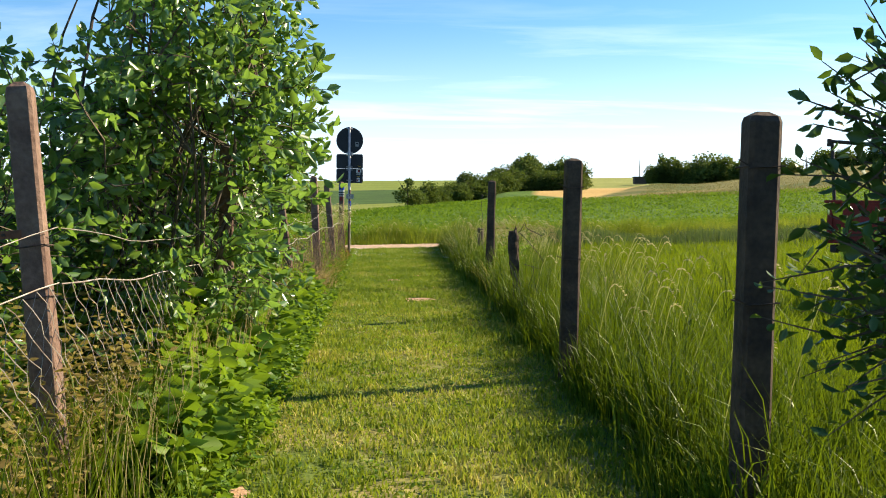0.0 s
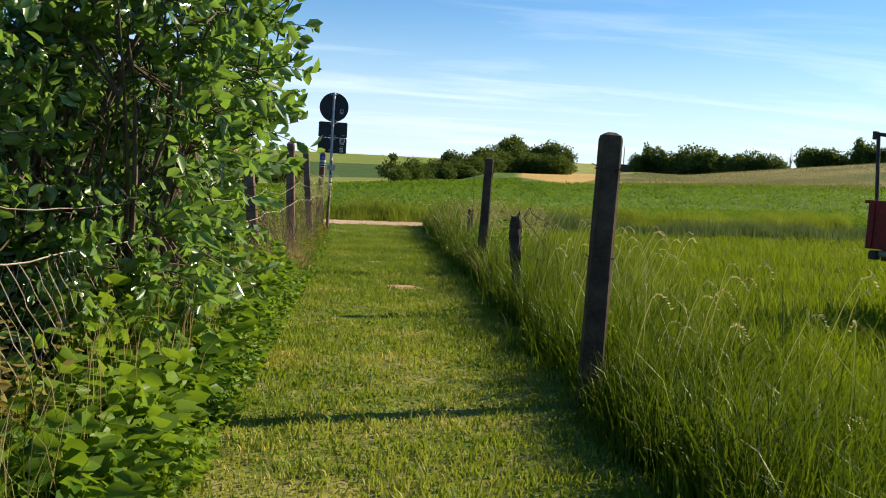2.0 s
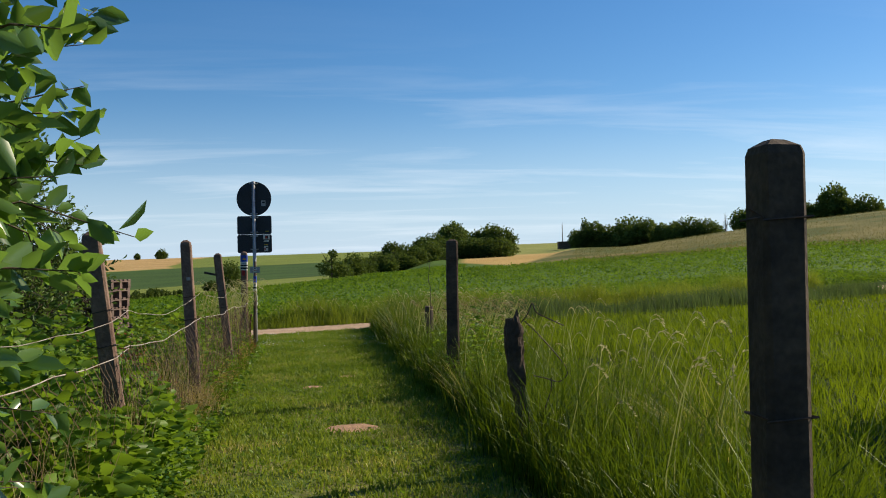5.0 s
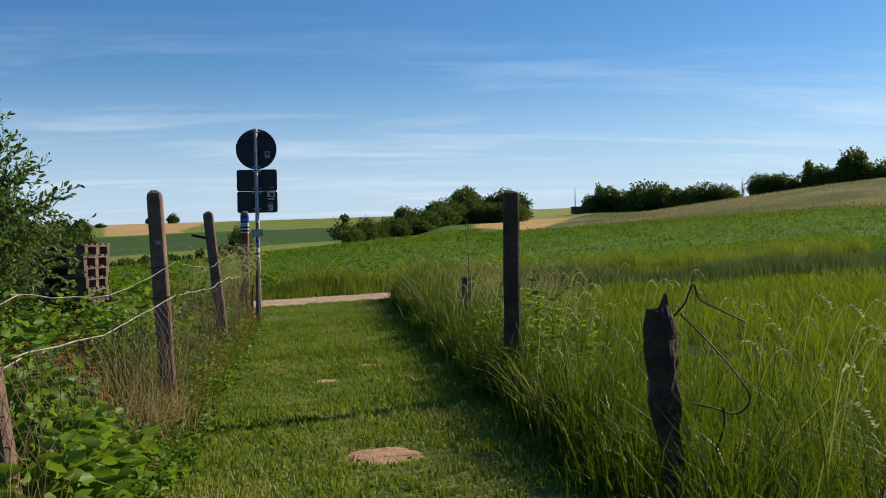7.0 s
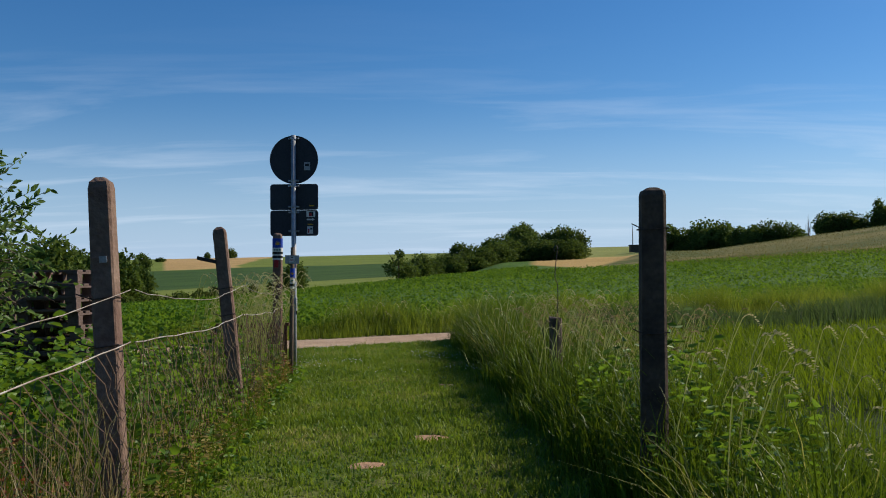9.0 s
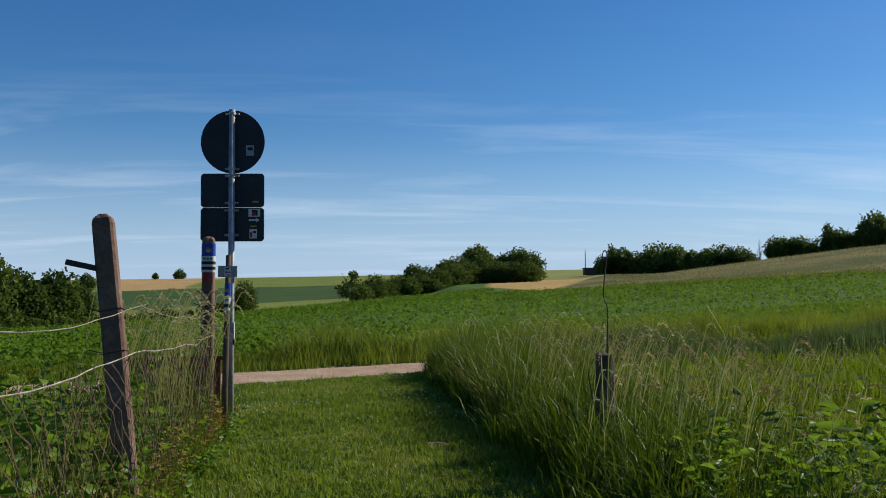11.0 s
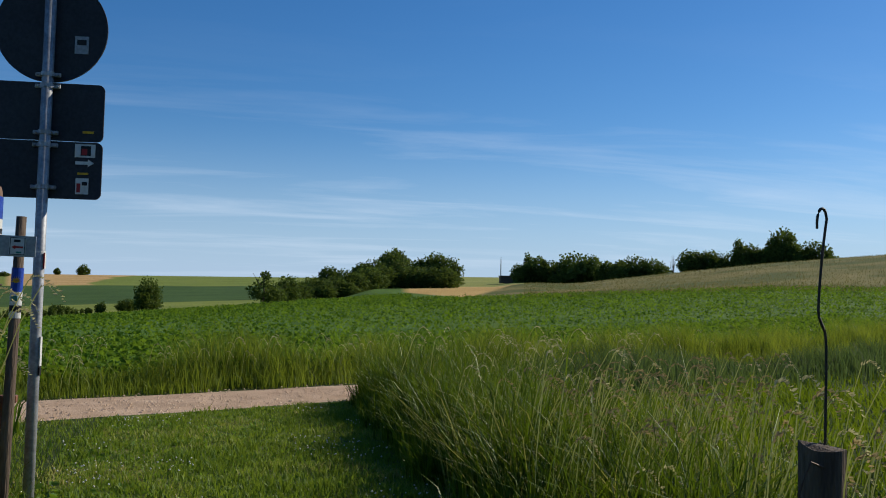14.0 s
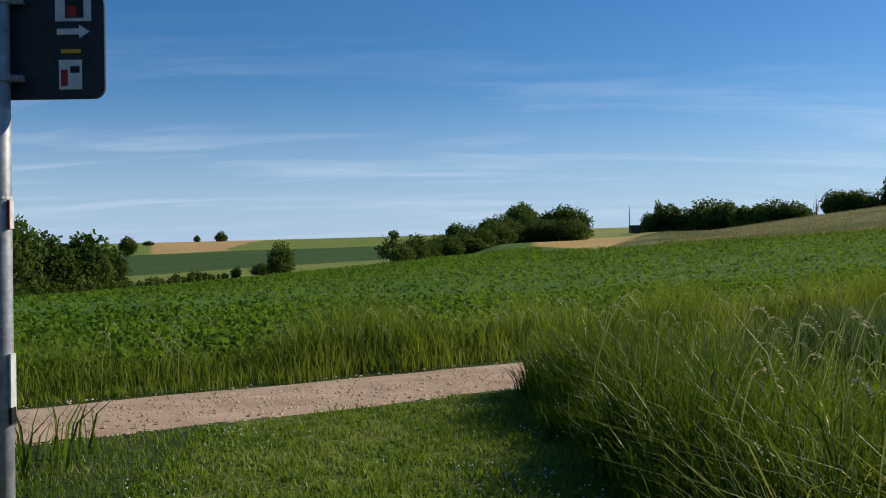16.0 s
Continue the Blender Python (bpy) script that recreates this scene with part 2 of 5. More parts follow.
def make_ground():
    u = np.linspace(-1, 1, 241)
    axis = np.sinh(u * 6.2) / np.sinh(6.2) * 2200
    gx, gy = np.meshgrid(axis, axis + 20)
    gz = land(gx, gy)
    verts = np.stack([gx.ravel(), gy.ravel(), gz.ravel()], 1)
    n = len(u)
    i = np.arange(n * n).reshape(n, n)
    faces = np.stack([i[:-1, :-1].ravel(), i[:-1, 1:].ravel(), i[1:, 1:].ravel(), i[1:, :-1].ravel()], 1)
    me = bpy.data.meshes.new("ground")
    me.from_pydata(verts.tolist(), [], faces.tolist())
    me.shade_smooth()
    ob = new("ground", me)
    me.materials.append(ground_mat())
    return tagged(ob, "green fields and meadow with tan stubble on low hills", "ground", kind="structure")


def ground_mat():
    m = bpy.data.materials.new("fields")
    m.use_nodes = True
    nt = m.node_tree
    nodes, links = nt.nodes, nt.links
    b = nodes["Principled BSDF"]
    b.inputs["Roughness"].default_value = 0.95
    b.inputs["Specular IOR Level"].default_value = 0.1

    def calc(op, a, c=None, d=None):
        n = nodes.new("ShaderNodeMath")
        n.operation = op
        for k, v in enumerate((a, c, d)):
            if v is None:
                continue
            if isinstance(v, (int, float)):
                n.inputs[k].default_value = v
            else:
                links.new(v, n.inputs[k])
        return n.outputs[0]

    def noise_of(scale, detail=4):
        n = nodes.new("ShaderNodeTexNoise")
        n.inputs["Scale"].default_value, n.inputs["Detail"].default_value = scale, detail
        links.new(geo.outputs["Position"], n.inputs["Vector"])
        return n.outputs[0]

    def ramp_of(value, low, high, a=0.35, c=0.65):
        n = nodes.new("ShaderNodeValToRGB")
        n.color_ramp.elements[0].position, n.color_ramp.elements[1].position = a, c
        n.color_ramp.elements[0].color, n.color_ramp.elements[1].color = (*low, 1), (*high, 1)
        links.new(value, n.inputs[0])
        return n.outputs[0]

    def over(below, mask, above):
        n = nodes.new("ShaderNodeMix")
        n.data_type = "RGBA"
        links.new(mask, n.inputs[0])
        links.new(below, n.inputs[6])
        links.new(above, n.inputs[7])
        return n.outputs[2]

    def step(v, at, soft):
        """0 below, 1 above."""
        n = nodes.new("ShaderNodeMapRange")
        n.inputs["From Min"].default_value, n.inputs["From Max"].default_value = at - soft, at + soft
        links.new(v, n.inputs["Value"])
        return n.outputs[0]

    def both(*masks):
        out = masks[0]
        for k in masks[1:]:
            out = calc("MULTIPLY", out, k)
        return out

    def no(mask):
        return calc("SUBTRACT", 1.0, mask)

    geo = nodes.new("ShaderNodeNewGeometry")
    sp = nodes.new("ShaderNodeSeparateXYZ")
    links.new(geo.outputs["Position"], sp.inputs[0])
    x, y = sp.outputs[0], sp.outputs[1]
    px, py = calc("SUBTRACT", x, HUB[0]), calc("SUBTRACT", y, HUB[1])
    r0 = calc("SQRT", calc("ADD", calc("MULTIPLY", px, px), calc("MULTIPLY", py, py)))
    az0 = calc("MULTIPLY", calc("ARCTAN2", px, py), 180 / math.pi)
    wob = noise_of(0.02, 3)
    r = calc("MULTIPLY_ADD", calc("SUBTRACT", wob, 0.5), calc("MULTIPLY", r0, 0.10), r0)
    az = calc("MULTIPLY_ADD", calc("SUBTRACT", wob, 0.5), 3.0, az0)
    mid, fine = noise_of(0.35), noise_of(9.0)
    coarse = noise_of(0.06)
    # near: dense sward on soil coloured dark for the shade between the blades
    colour = ramp_of(mid, (0.028, 0.042, 0.010), (0.05, 0.075, 0.015))
    lawn = over(ramp_of(noise_of(1.6), (0.10, 0.14, 0.028), (0.28, 0.235, 0.09), 0.40, 0.70), step(y, 12.5, 4.0), ramp_of(noise_of(1.6), (0.08, 0.12, 0.02), (0.17, 0.17, 0.05), 0.42, 0.72))
    from_left = calc("ADD", x, calc("MULTIPLY_ADD", y, 0.083, 0.15))
    from_right = calc("SUBTRACT", calc("MULTIPLY_ADD", y, -0.0655, 1.78), x)
    over_track = calc("SUBTRACT", calc("MULTIPLY_ADD", x, 0.63, 27.8), y)
    colour = over(colour, both(step(from_left, 0.0, 0.15), step(from_right, 0.0, 0.1), step(over_track, 0.6, 0.5)), lawn)
    # the crop beyond the track
    crop = ramp_of(mid, (0.055, 0.115, 0.016), (0.095, 0.165, 0.026))
    colour = over(colour, no(step(over_track, -2.6, 0.4)), crop)
    beyond = step(r, 101, 0.6)
    left_strip = ramp_of(coarse, (0.15, 0.19, 0.035), (0.22, 0.25, 0.05))
    colour = over(colour, both(beyond, no(step(az, -1.2, 0.3))), left_strip)
    dark_field = ramp_of(coarse, (0.045, 0.085, 0.02), (0.06, 0.11, 0.025))
    colour = over(colour, both(step(r, 175, 2), no(step(az, 2.0, 0.2))), dark_field)
    olive = ramp_of(coarse, (0.15, 0.195, 0.035), (0.19, 0.225, 0.045))
    colour = over(colour, both(step(r, 340, 2), no(step(az, 4.0, 0.2))), olive)
    stubble = ramp_of(coarse, (0.42, 0.27, 0.105), (0.50, 0.33, 0.14))
    slant = calc("ADD", az, calc("MULTIPLY", calc("SUBTRACT", r, 350.0), -0.012))
    colour = over(colour, both(step(r, 345, 2), no(step(slant, -13.5, 0.2)), step(az0, -17.6, 0.15)), stubble)
    colour = over(colour, both(step(r, 690, 5), no(step(az, 3.0, 0.2))), ramp_of(coarse, (0.07, 0.11, 0.03), (0.10, 0.14, 0.04)))
    wheat = ramp_of(coarse, (0.45, 0.29, 0.10), (0.52, 0.35, 0.13))
    lens = calc("MULTIPLY_ADD", az0, 8.0, r0)
    colour = over(colour, both(beyond, step(az0, 5.6, 0.3), step(lens, 187.0, 3.0)), wheat)
    colour = over(colour, both(step(r0, 232, 4), step(az0, 2.6, 0.2)), ramp_of(coarse, (0.22, 0.24, 0.06), (0.27, 0.28, 0.08)))
    hill = ramp_of(noise_of(0.09, 6), (0.085, 0.105, 0.026), (0.215, 0.18, 0.062), 0.38, 0.66)
    colour = over(colour, both(step(r, 97, 0.5), step(calc("SUBTRACT", az0, calc("MULTIPLY", calc("MINIMUM", calc("SUBTRACT", r0, 100.0), 110.0), 0.042)), 9.2, 0.3)), hill)
    grain = nodes.new("ShaderNodeMix")
    grain.data_type, grain.blend_type = "RGBA", "OVERLAY"
    grain.inputs[0].default_value = 0.6
    links.new(colour, grain.inputs[6])
    links.new(fine, grain.inputs[7])
    links.new(grain.outputs[2], b.inputs["Base Color"])
    bp = nodes.new("ShaderNodeBump")
    bp.inputs["Strength"].default_value, bp.inputs["Distance"].default_value = 0.7, 0.05
    links.new(fine, bp.inputs["Height"])
    links.new(bp.outputs[0], b.inputs["Normal"])
    return m


# ---- shape helpers ----
def part(name, bm, material, parent=None, label=""):
    me = bpy.data.meshes.new(name)
    bm.to_mesh(me)
    bm.free()
    me.materials.append(material)
    ob = new(name, me)
    if parent:
        ob.parent = parent
    return tagged(ob, label)


def thing(name, m, label, category, group=""):
    ob = new(name)
    ob.empty_display_size = 0.1
    ob.matrix_world = m
    return tagged(ob, label, category, group)


def block(sx, sy, sz, at=(0, 0, 0), bevel=0.0, rz=0.0, rx=0.0, ry=0.0):
    """A box with worn edges, centred on at."""
    bm = bmesh.new()
    bmesh.ops.create_cube(bm, size=1, matrix=pose(*at, rx, ry, rz) @ Matrix.Diagonal((sx, sy, sz, 1)))
    if bevel:
        bmesh.ops.bevel(bm, geom=bm.edges[:], offset=bevel, segments=2, affect="EDGES", profile=0.5)
    return bm


def tube(points, radii, sides=6, bm=None, cap=True):
    """A round bar along points, tapering through radii."""
    bm = bm or bmesh.new()
    pts = [Vector(p) for p in points]
    if isinstance(radii, (int, float)):
        radii = [radii] * len(pts)
    rings = []
    for i, p in enumerate(pts):
        d = (pts[min(i + 1, len(pts) - 1)] - pts[max(i - 1, 0)]).normalized()
        a = d.orthogonal().normalized() if abs(d.z) > 0.95 else d.cross(Vector((0, 0, 1))).normalized()
        c = d.cross(a)
        rings.append([bm.verts.new(p + (a * math.cos(k * 2 * math.pi / sides) + c * math.sin(k * 2 * math.pi / sides)) * radii[i]) for k in range(sides)])
    for q, s in zip(rings, rings[1:]):
        for k in range(sides):
            bm.faces.new((q[k], q[(k + 1) % sides], s[(k + 1) % sides], s[k]))
    if cap and sides > 2:
        bm.faces.new(rings[0][::-1])
        bm.faces.new(rings[-1])
    return bm


def eased(points, steps=5):
    """A soft curve through the points."""
    p = [Vector(q) for q in points]
    p = [p[0]] + p + [p[-1]]
    out = []
    for i in range(1, len(p) - 2):
        for k in range(steps):
            t = k / steps
            out.append(0.5 * (2 * p[i] + (p[i + 1] - p[i - 1]) * t + (2 * p[i - 1] - 5 * p[i] + 4 * p[i + 1] - p[i + 2]) * t * t + (3 * p[i] - p[i - 1] - 3 * p[i + 1] + p[i + 2]) * t ** 3))
    return out + [p[-2]]


def smooth_faces(ob):
    ob.data.shade_smooth()
    return ob


def mesh_stuff(name, verts, faces_per, count, material, label, category, parent=None):
    """Many small pieces in one mesh. verts: (count, k, 3); faces_per: corner lists within a piece."""
    k = verts.shape[1]
    me = bpy.data.meshes.new(name)
    base = (np.arange(count) * k)[:, None]
    loops, sizes = [], []
    cols = np.concatenate([np.array(f) for f in faces_per])
    all_loops = (base + cols[None, :]).ravel()
    sizes = np.tile(np.array([len(f) for f in faces_per]), count)
    starts = np.concatenate([[0], np.cumsum(sizes)[:-1]])
    me.vertices.add(count * k)
    me.vertices.foreach_set("co", verts.astype(np.float32).ravel())
    me.loops.add(len(all_loops))
    me.loops.foreach_set("vertex_index", all_loops.astype(np.int32))
    me.polygons.add(len(sizes))
    me.polygons.foreach_set("loop_start", starts.astype(np.int32))
    me.update(calc_edges=True)
    me.validate()
    me.materials.append(material)
    ob = new(name, me)
    if parent:
        ob.parent = parent
        return tagged(ob, label)
    return tagged(ob, label, category, kind="stuff")


rng = np.random.default_rng(7)


def blades(name, xy, height, width, material, label, lean=0.35, bend=0.5, wind=(0.0, 0.0), segs=3, lift=0.0, category="grass", way=None, arch=0.12):
    """Grass: bent, tapering blades standing at xy."""
    n = len(xy)
    ang = rng.uniform(0, 2 * np.pi, n) if way is None else way + rng.normal(0, 0.5, n)
    dirx, diry = np.cos(ang) + wind[0], np.sin(ang) + wind[1]
    out = height * lean * rng.uniform(0.2, 1.0, n)
    face = rng.uniform(0, 2 * np.pi, n)
    wx, wy = np.cos(face) * width * 0.5, np.sin(face) * width * 0.5
    z0 = land(xy[:, 0], xy[:, 1]) + lift
    rows = []
    for s in range(segs):
        t = s / segs
        o = out * t ** (1 + bend * 2)
        w = 1 - 0.55 * t
        cx, cy, cz = xy[:, 0] + dirx * o, xy[:, 1] + diry * o, z0 + height * t * (1 + arch * 0.9 - (arch * 1.9 if arch > 0.2 else arch) * t)
        rows.append(np.stack([cx - wx * w, cy - wy * w, cz], 1))
        rows.append(np.stack([cx + wx * w, cy + wy * w, cz], 1))
    rows.append(np.stack([xy[:, 0] + dirx * out, xy[:, 1] + diry * out, z0 + height * (1 - arch)], 1))
    verts = np.stack(rows, 1)
    faces = [[2 * s, 2 * s + 1, 2 * s + 3, 2 * s + 2] for s in range(segs - 1)] + [[2 * segs - 2, 2 * segs - 1, 2 * segs]]
    return mesh_stuff(name, verts, faces, n, material, label, category)


def leaf_cloud(pos, along, size, slim=0.5, fold=0.25):
    """Pointed leaves at pos, growing along; returns (n, 6, 3) corners."""
    n = len(pos)
    along = along / np.linalg.norm(along, axis=1, keepdims=True)
    rnd = rng.normal(size=(n, 3))
    side = np.cross(along, rnd)
    side /= np.linalg.norm(side, axis=1, keepdims=True) + 1e-9
    up = np.cross(side, along)
    size = np.broadcast_to(np.asarray(size, float), (n,))[:, None]
    w = size * slim * 0.5
    dip = up * size * fold * 0.5
    p = [pos, pos + along * size * 0.35 + side * w + dip, pos + along * size * 0.72 + side * w * 0.75 + dip, pos + along * size,
         pos + along * size * 0.72 - side * w * 0.75 + dip, pos + along * size * 0.35 - side * w + dip]
    return np.stack(p, 1)


def plain_leaves(pos, along, size, slim=0.7):
    """Simple creased leaves or leaf clumps for far plants; returns (n, 4, 3) corners."""
    n = len(pos)
    along = along / np.linalg.norm(along, axis=1, keepdims=True)
    side = np.cross(along, rng.normal(size=(n, 3)))
    side /= np.linalg.norm(side, axis=1, keepdims=True) + 1e-9
    up = np.cross(side, along)
    s = np.broadcast_to(np.asarray(size, float), (n,))[:, None]
    mid = pos + along * s * 0.5 + up * s * 0.18
    return np.stack([pos, mid + side * s * slim * 0.5, pos + along * s, mid - side * s * slim * 0.5], 1)


PLAIN_FACES = [[0, 1, 2], [0, 2, 3]]
LEAF_FACES = [[0, 1, 2, 3], [0, 3, 4, 5]]

# ---- large structure ----
make_ground()


def make_track():
    """The gravel farm track, with an uneven edge and a slight crown."""
    bm = bmesh.new()
    xs = np.arange(-60, 90.1, 0.5)
    rows = []
    for x in xs:
        row = []
        for k in range(9):
            q = k / 8 * 2 - 1
            jag = 0.34 * noise.noise((x * 0.9, q * 3, 0)) if abs(q) == 1 else 0
            y = track_mid(x) + (q + jag) * TRACK_HALF
            z = float(land(x, y)) + 0.012 + 0.022 * (1 - q * q) + 0.012 * noise.noise((x * 1.7, y * 1.7, 3)) - (0.05 if abs(q) == 1 else 0)
            row.append(bm.verts.new((x, y, z)))
        rows.append(row)
    for a, c in zip(rows, rows[1:]):
        for k in range(8):
            bm.faces.new((a[k], c[k], c[k + 1], a[k + 1]))
    ob = part("track", bm, M_GRAVEL)
    ob.data.shade_smooth()
    tagged(ob, "pale reddish gravel farm track crossing the mown path", "track", kind="structure")


make_track()


def gravel_stones():
    n = 9000
    x = rng.uniform(-9, 5, n)
    q = np.clip(rng.normal(-0.3, 0.55, n), -1.0, 0.95)
    y = track_mid(x) + q * TRACK_HALF
    s = 0.004 + 0.017 * rng.random(n) ** 3
    z = land(x, y) + 0.02 + 0.018 * (1 - q * q)
    c = np.stack([x, y, z], 1)[:, None, :]
    unit = np.array([(1, 0, 0), (0, 1, 0), (-1, 0, 0), (0, -1, 0), (0.2, 0.1, 0.8)])[None]
    verts = c + unit * s[:, None, None] * rng.uniform(0.6, 1.3, (n, 5, 3))
    mesh_stuff("gravel", verts, [[0, 1, 4], [1, 2, 4], [2, 3, 4], [3, 0, 4]], n, M_STONE, "loose pale stones strewn over the gravel track", "gravel")


gravel_stones()


def bare_patch(x, y, rx, ry, turn):
    bm = bmesh.new()
    mid = bm.verts.new((0, 0, 0.004))
    inner = []
    outer = []
    for k in range(28):
        a = k / 28 * 2 * math.pi
        w = 1 + 0.30 * noise.noise((math.cos(a) * 1.3 + x, math.sin(a) * 1.3 + y, 1))
        inner.append(bm.verts.new((math.cos(a) * rx * w * 0.6, math.sin(a) * ry * w * 0.6, 0.002 + 0.004 * random.random())))
        outer.append(bm.verts.new((math.cos(a) * rx * w, math.sin(a) * ry * w, -0.006)))
    for k in range(28):
        j = (k + 1) % 28
        bm.faces.new((mid, inner[k], inner[j]))
        bm.faces.new((inner[k], outer[k], outer[j], inner[j]))
    ob = part("bare_patch", bm, M_EARTH)
    ob.matrix_world = pose(x, y, 0.004, 0, 0, turn)
    tagged(ob, "worn patch of bare reddish earth in the mown path", "earth patch", "worn patches on the path", kind="structure")


PATCHES = [(0.03, 13.0, 0.25, 0.24, 10), (-0.16, 16.85, 0.15, 0.15, 0), (-0.55, 15.9, 0.14, 0.10, 30), (-0.04, 20.0, 0.13, 0.13, 60), (-0.5, 4.85, 0.13, 0.14, 0)]
for row in PATCHES:
    bare_patch(*row)


# ---- right-hand fence posts ----
def square_post(name, x, y, h, w, material, label, category, lean=(0, 0), top=0.04, turn=0, group=""):
    bm = bmesh.new()
    levels = [-0.25, 0.0, h * 0.3, h * 0.6, h - top, h - top * 0.45, h]
    widths = [1.0, 1.0, 1.0, 0.98, 0.97, 0.86, 0.35]
    rings = []
    for z, f in zip(levels, widths):
        ring = []
        for cx, cy in ((-1, -0.75), (-0.75, -1), (0.75, -1), (1, -0.75), (1, 0.75), (0.75, 1), (-0.75, 1), (-1, 0.75)):
            j = 0.012 * w / 0.13 * noise.noise((cx * 2 + x, cy * 2 + y, z * 5))
            ring.append(bm.verts.new((cx * w * 0.5 * f + j, cy * w * 0.5 * f + j, z)))
        rings.append(ring)
    for a, c in zip(rings, rings[1:]):
        for k in range(8):
            bm.faces.new((a[k], a[(k + 1) % 8], c[(k + 1) % 8], c[k]))
    bm.faces.new(rings[0][::-1])
    bm.faces.new(rings[-1])
    ob = thing(name, pose(x, y, 0, lean[0], lean[1], turn), label, category, group)
    part("shaft", bm, material, ob)
    return ob


def wire_tie(parent, z, w, material):
    bm = bmesh.new()
    d = w * 0.5 + 0.006
    pts = [(-d, -d, z), (d, -d, z + 0.01), (d, d, z), (-d, d, z + 0.006), (-d, -d, z + 0.008), (-d - 0.05, -d - 0.02, z + 0.03)]
    tube(pts, 0.003, 4, bm)
    part("wire_tie", bm, material, parent, "rusty wire wound round the post")


for x, y, h, turn in ((1.70, 4.42, 1.69, 4), (1.37, 7.6, 1.655, 2), (1.03, 14.75, 1.65, -3)):
    p = square_post("concrete_post", x, y, h, 0.128, M_CONCRETE, "dark weathered concrete fence post standing in tall grass", "fence post", (0, 0.6), turn=turn, group="right fence posts")
    wire_tie(p, h - 0.22, 0.128, M_RUST_WIRE)
    wire_tie(p, h - 0.75, 0.128, M_RUST_WIRE)


def broken_stub():
    ob = thing("broken_post", pose(1.225, 11.15, 0, 0, -3, 8), "broken concrete fence post with bent reinforcing wires", "fence post")
    bm = bmesh.new()
    rings = []
    for i, z in enumerate(np.linspace(-0.25, 1.0, 42)):
        ring = []
        wide = 0.040 + 0.015 * float(smooth(z, 0.52, 0.60)) - 0.014 * float(smooth(z, 0.9, 1.0))
        mid = 0.045 * (1 - float(smooth(z, 0.0, 0.65))) - 0.015
        for k in range(22):
            a = k / 22 * 2 * math.pi
            d = wide / max(abs(math.cos(a)), abs(math.sin(a))) ** 0.6
            j = 0.016 * noise.noise((math.cos(a) * 2.2, math.sin(a) * 2.2, z * 8)) + 0.010 * noise.noise((math.cos(a) * 6, math.sin(a) * 6, z * 26))
            up = 0.07 * max(0.0, 1 - abs(k - 1.5) / 2.5) + 0.03 * noise.noise((a * 3, 2, 1)) if i == 41 else 0
            ring.append(bm.verts.new((mid + math.cos(a) * (d + j), math.sin(a) * (d + j), z + up)))
        rings.append(ring)
    for a, c in zip(rings, rings[1:]):
        for k in range(22):
            bm.faces.new((a[k], a[(k + 1) % 22], c[(k + 1) % 22], c[k]))
    bm.faces.new(rings[-1])
    part("shaft", bm, M_CONCRETE, ob)
    wires = (((0.03, -0.04, 0.97), (0.07, -0.06, 1.02), (0.11, -0.06, 1.09), (0.13, -0.07, 1.03), (0.21, -0.09, 0.98), (0.30, -0.1, 0.93)),
             ((0.05, -0.05, 0.98), (0.12, -0.07, 0.90), (0.20, -0.08, 0.80), (0.27, -0.09, 0.70), (0.30, -0.1, 0.62), (0.24, -0.1, 0.57), (0.15, -0.08, 0.60), (0.08, -0.06, 0.62)),
             ((0.19, -0.09, 0.60), (0.18, -0.1, 0.52), (0.14, -0.09, 0.42), (0.10, -0.09, 0.30), (0.16, -0.09, 0.22), (0.18, -0.09, 0.05)))
    for w in wires:
        part("reinforcing_wire", tube(eased(w), 0.0042, 5), M_BLACK_IRON, ob, "thin bent rusty iron wire")


broken_stub()


def stump():
    ob = thing("wooden_stake", pose(0.972, 18.48, 0, 0, 0, 12), "grey split wooden stake in tall grass with iron rod", "fence post")
    bm = bmesh.new()
    rings = []
    for z in (-0.2, 0.2, 0.5, 0.74, 0.80):
        ring = []
        for k in range(14):
            a = k / 14 * 2 * math.pi
            d = 0.062 * (1 + 0.22 * noise.noise((math.cos(a) * 2.5, math.sin(a) * 2.5, z * 0.5)))
            ring.append(bm.verts.new((math.cos(a) * d, math.sin(a) * d, z + (0.025 * noise.noise((a * 2, 5, 1)) if z == 0.8 else 0))))
        rings.append(ring)
    for a, c in zip(rings, rings[1:]):
        for k in range(14):
            bm.faces.new((a[k], a[(k + 1) % 14], c[(k + 1) % 14], c[k]))
    bm.faces.new(rings[-1])
    part("shaft", bm, M_OLD_WOOD, ob)
    rod = [(0.03, 0.02, 0.5), (0.03, 0.02, 0.8), (0.035, 0.02, 1.08), (0.02, 0.02, 1.14), (0.008, 0.02, 1.18), (0.02, 0.02, 1.32), (0.035, 0.02, 1.42), (0.038, 0.02, 1.44), (0.03, 0.02, 1.465), (0.015, 0.02, 1.465), (0.005, 0.02, 1.44), (0.004, 0.02, 1.41)]
    part("hooked_rod", tube(eased(rod, 3), 0.0042, 6), M_BLACK_IRON, ob, "thin black iron rod with a hooked top")
    part("wire", tube([(-0.05, -0.06, 0.76), (-0.11, -0.08, 0.78), (-0.15, -0.08, 0.70), (-0.13, -0.07, 0.6), (-0.10, -0.07, 0.45)], 0.004, 4), M_RUST_WIRE, ob)


stump()

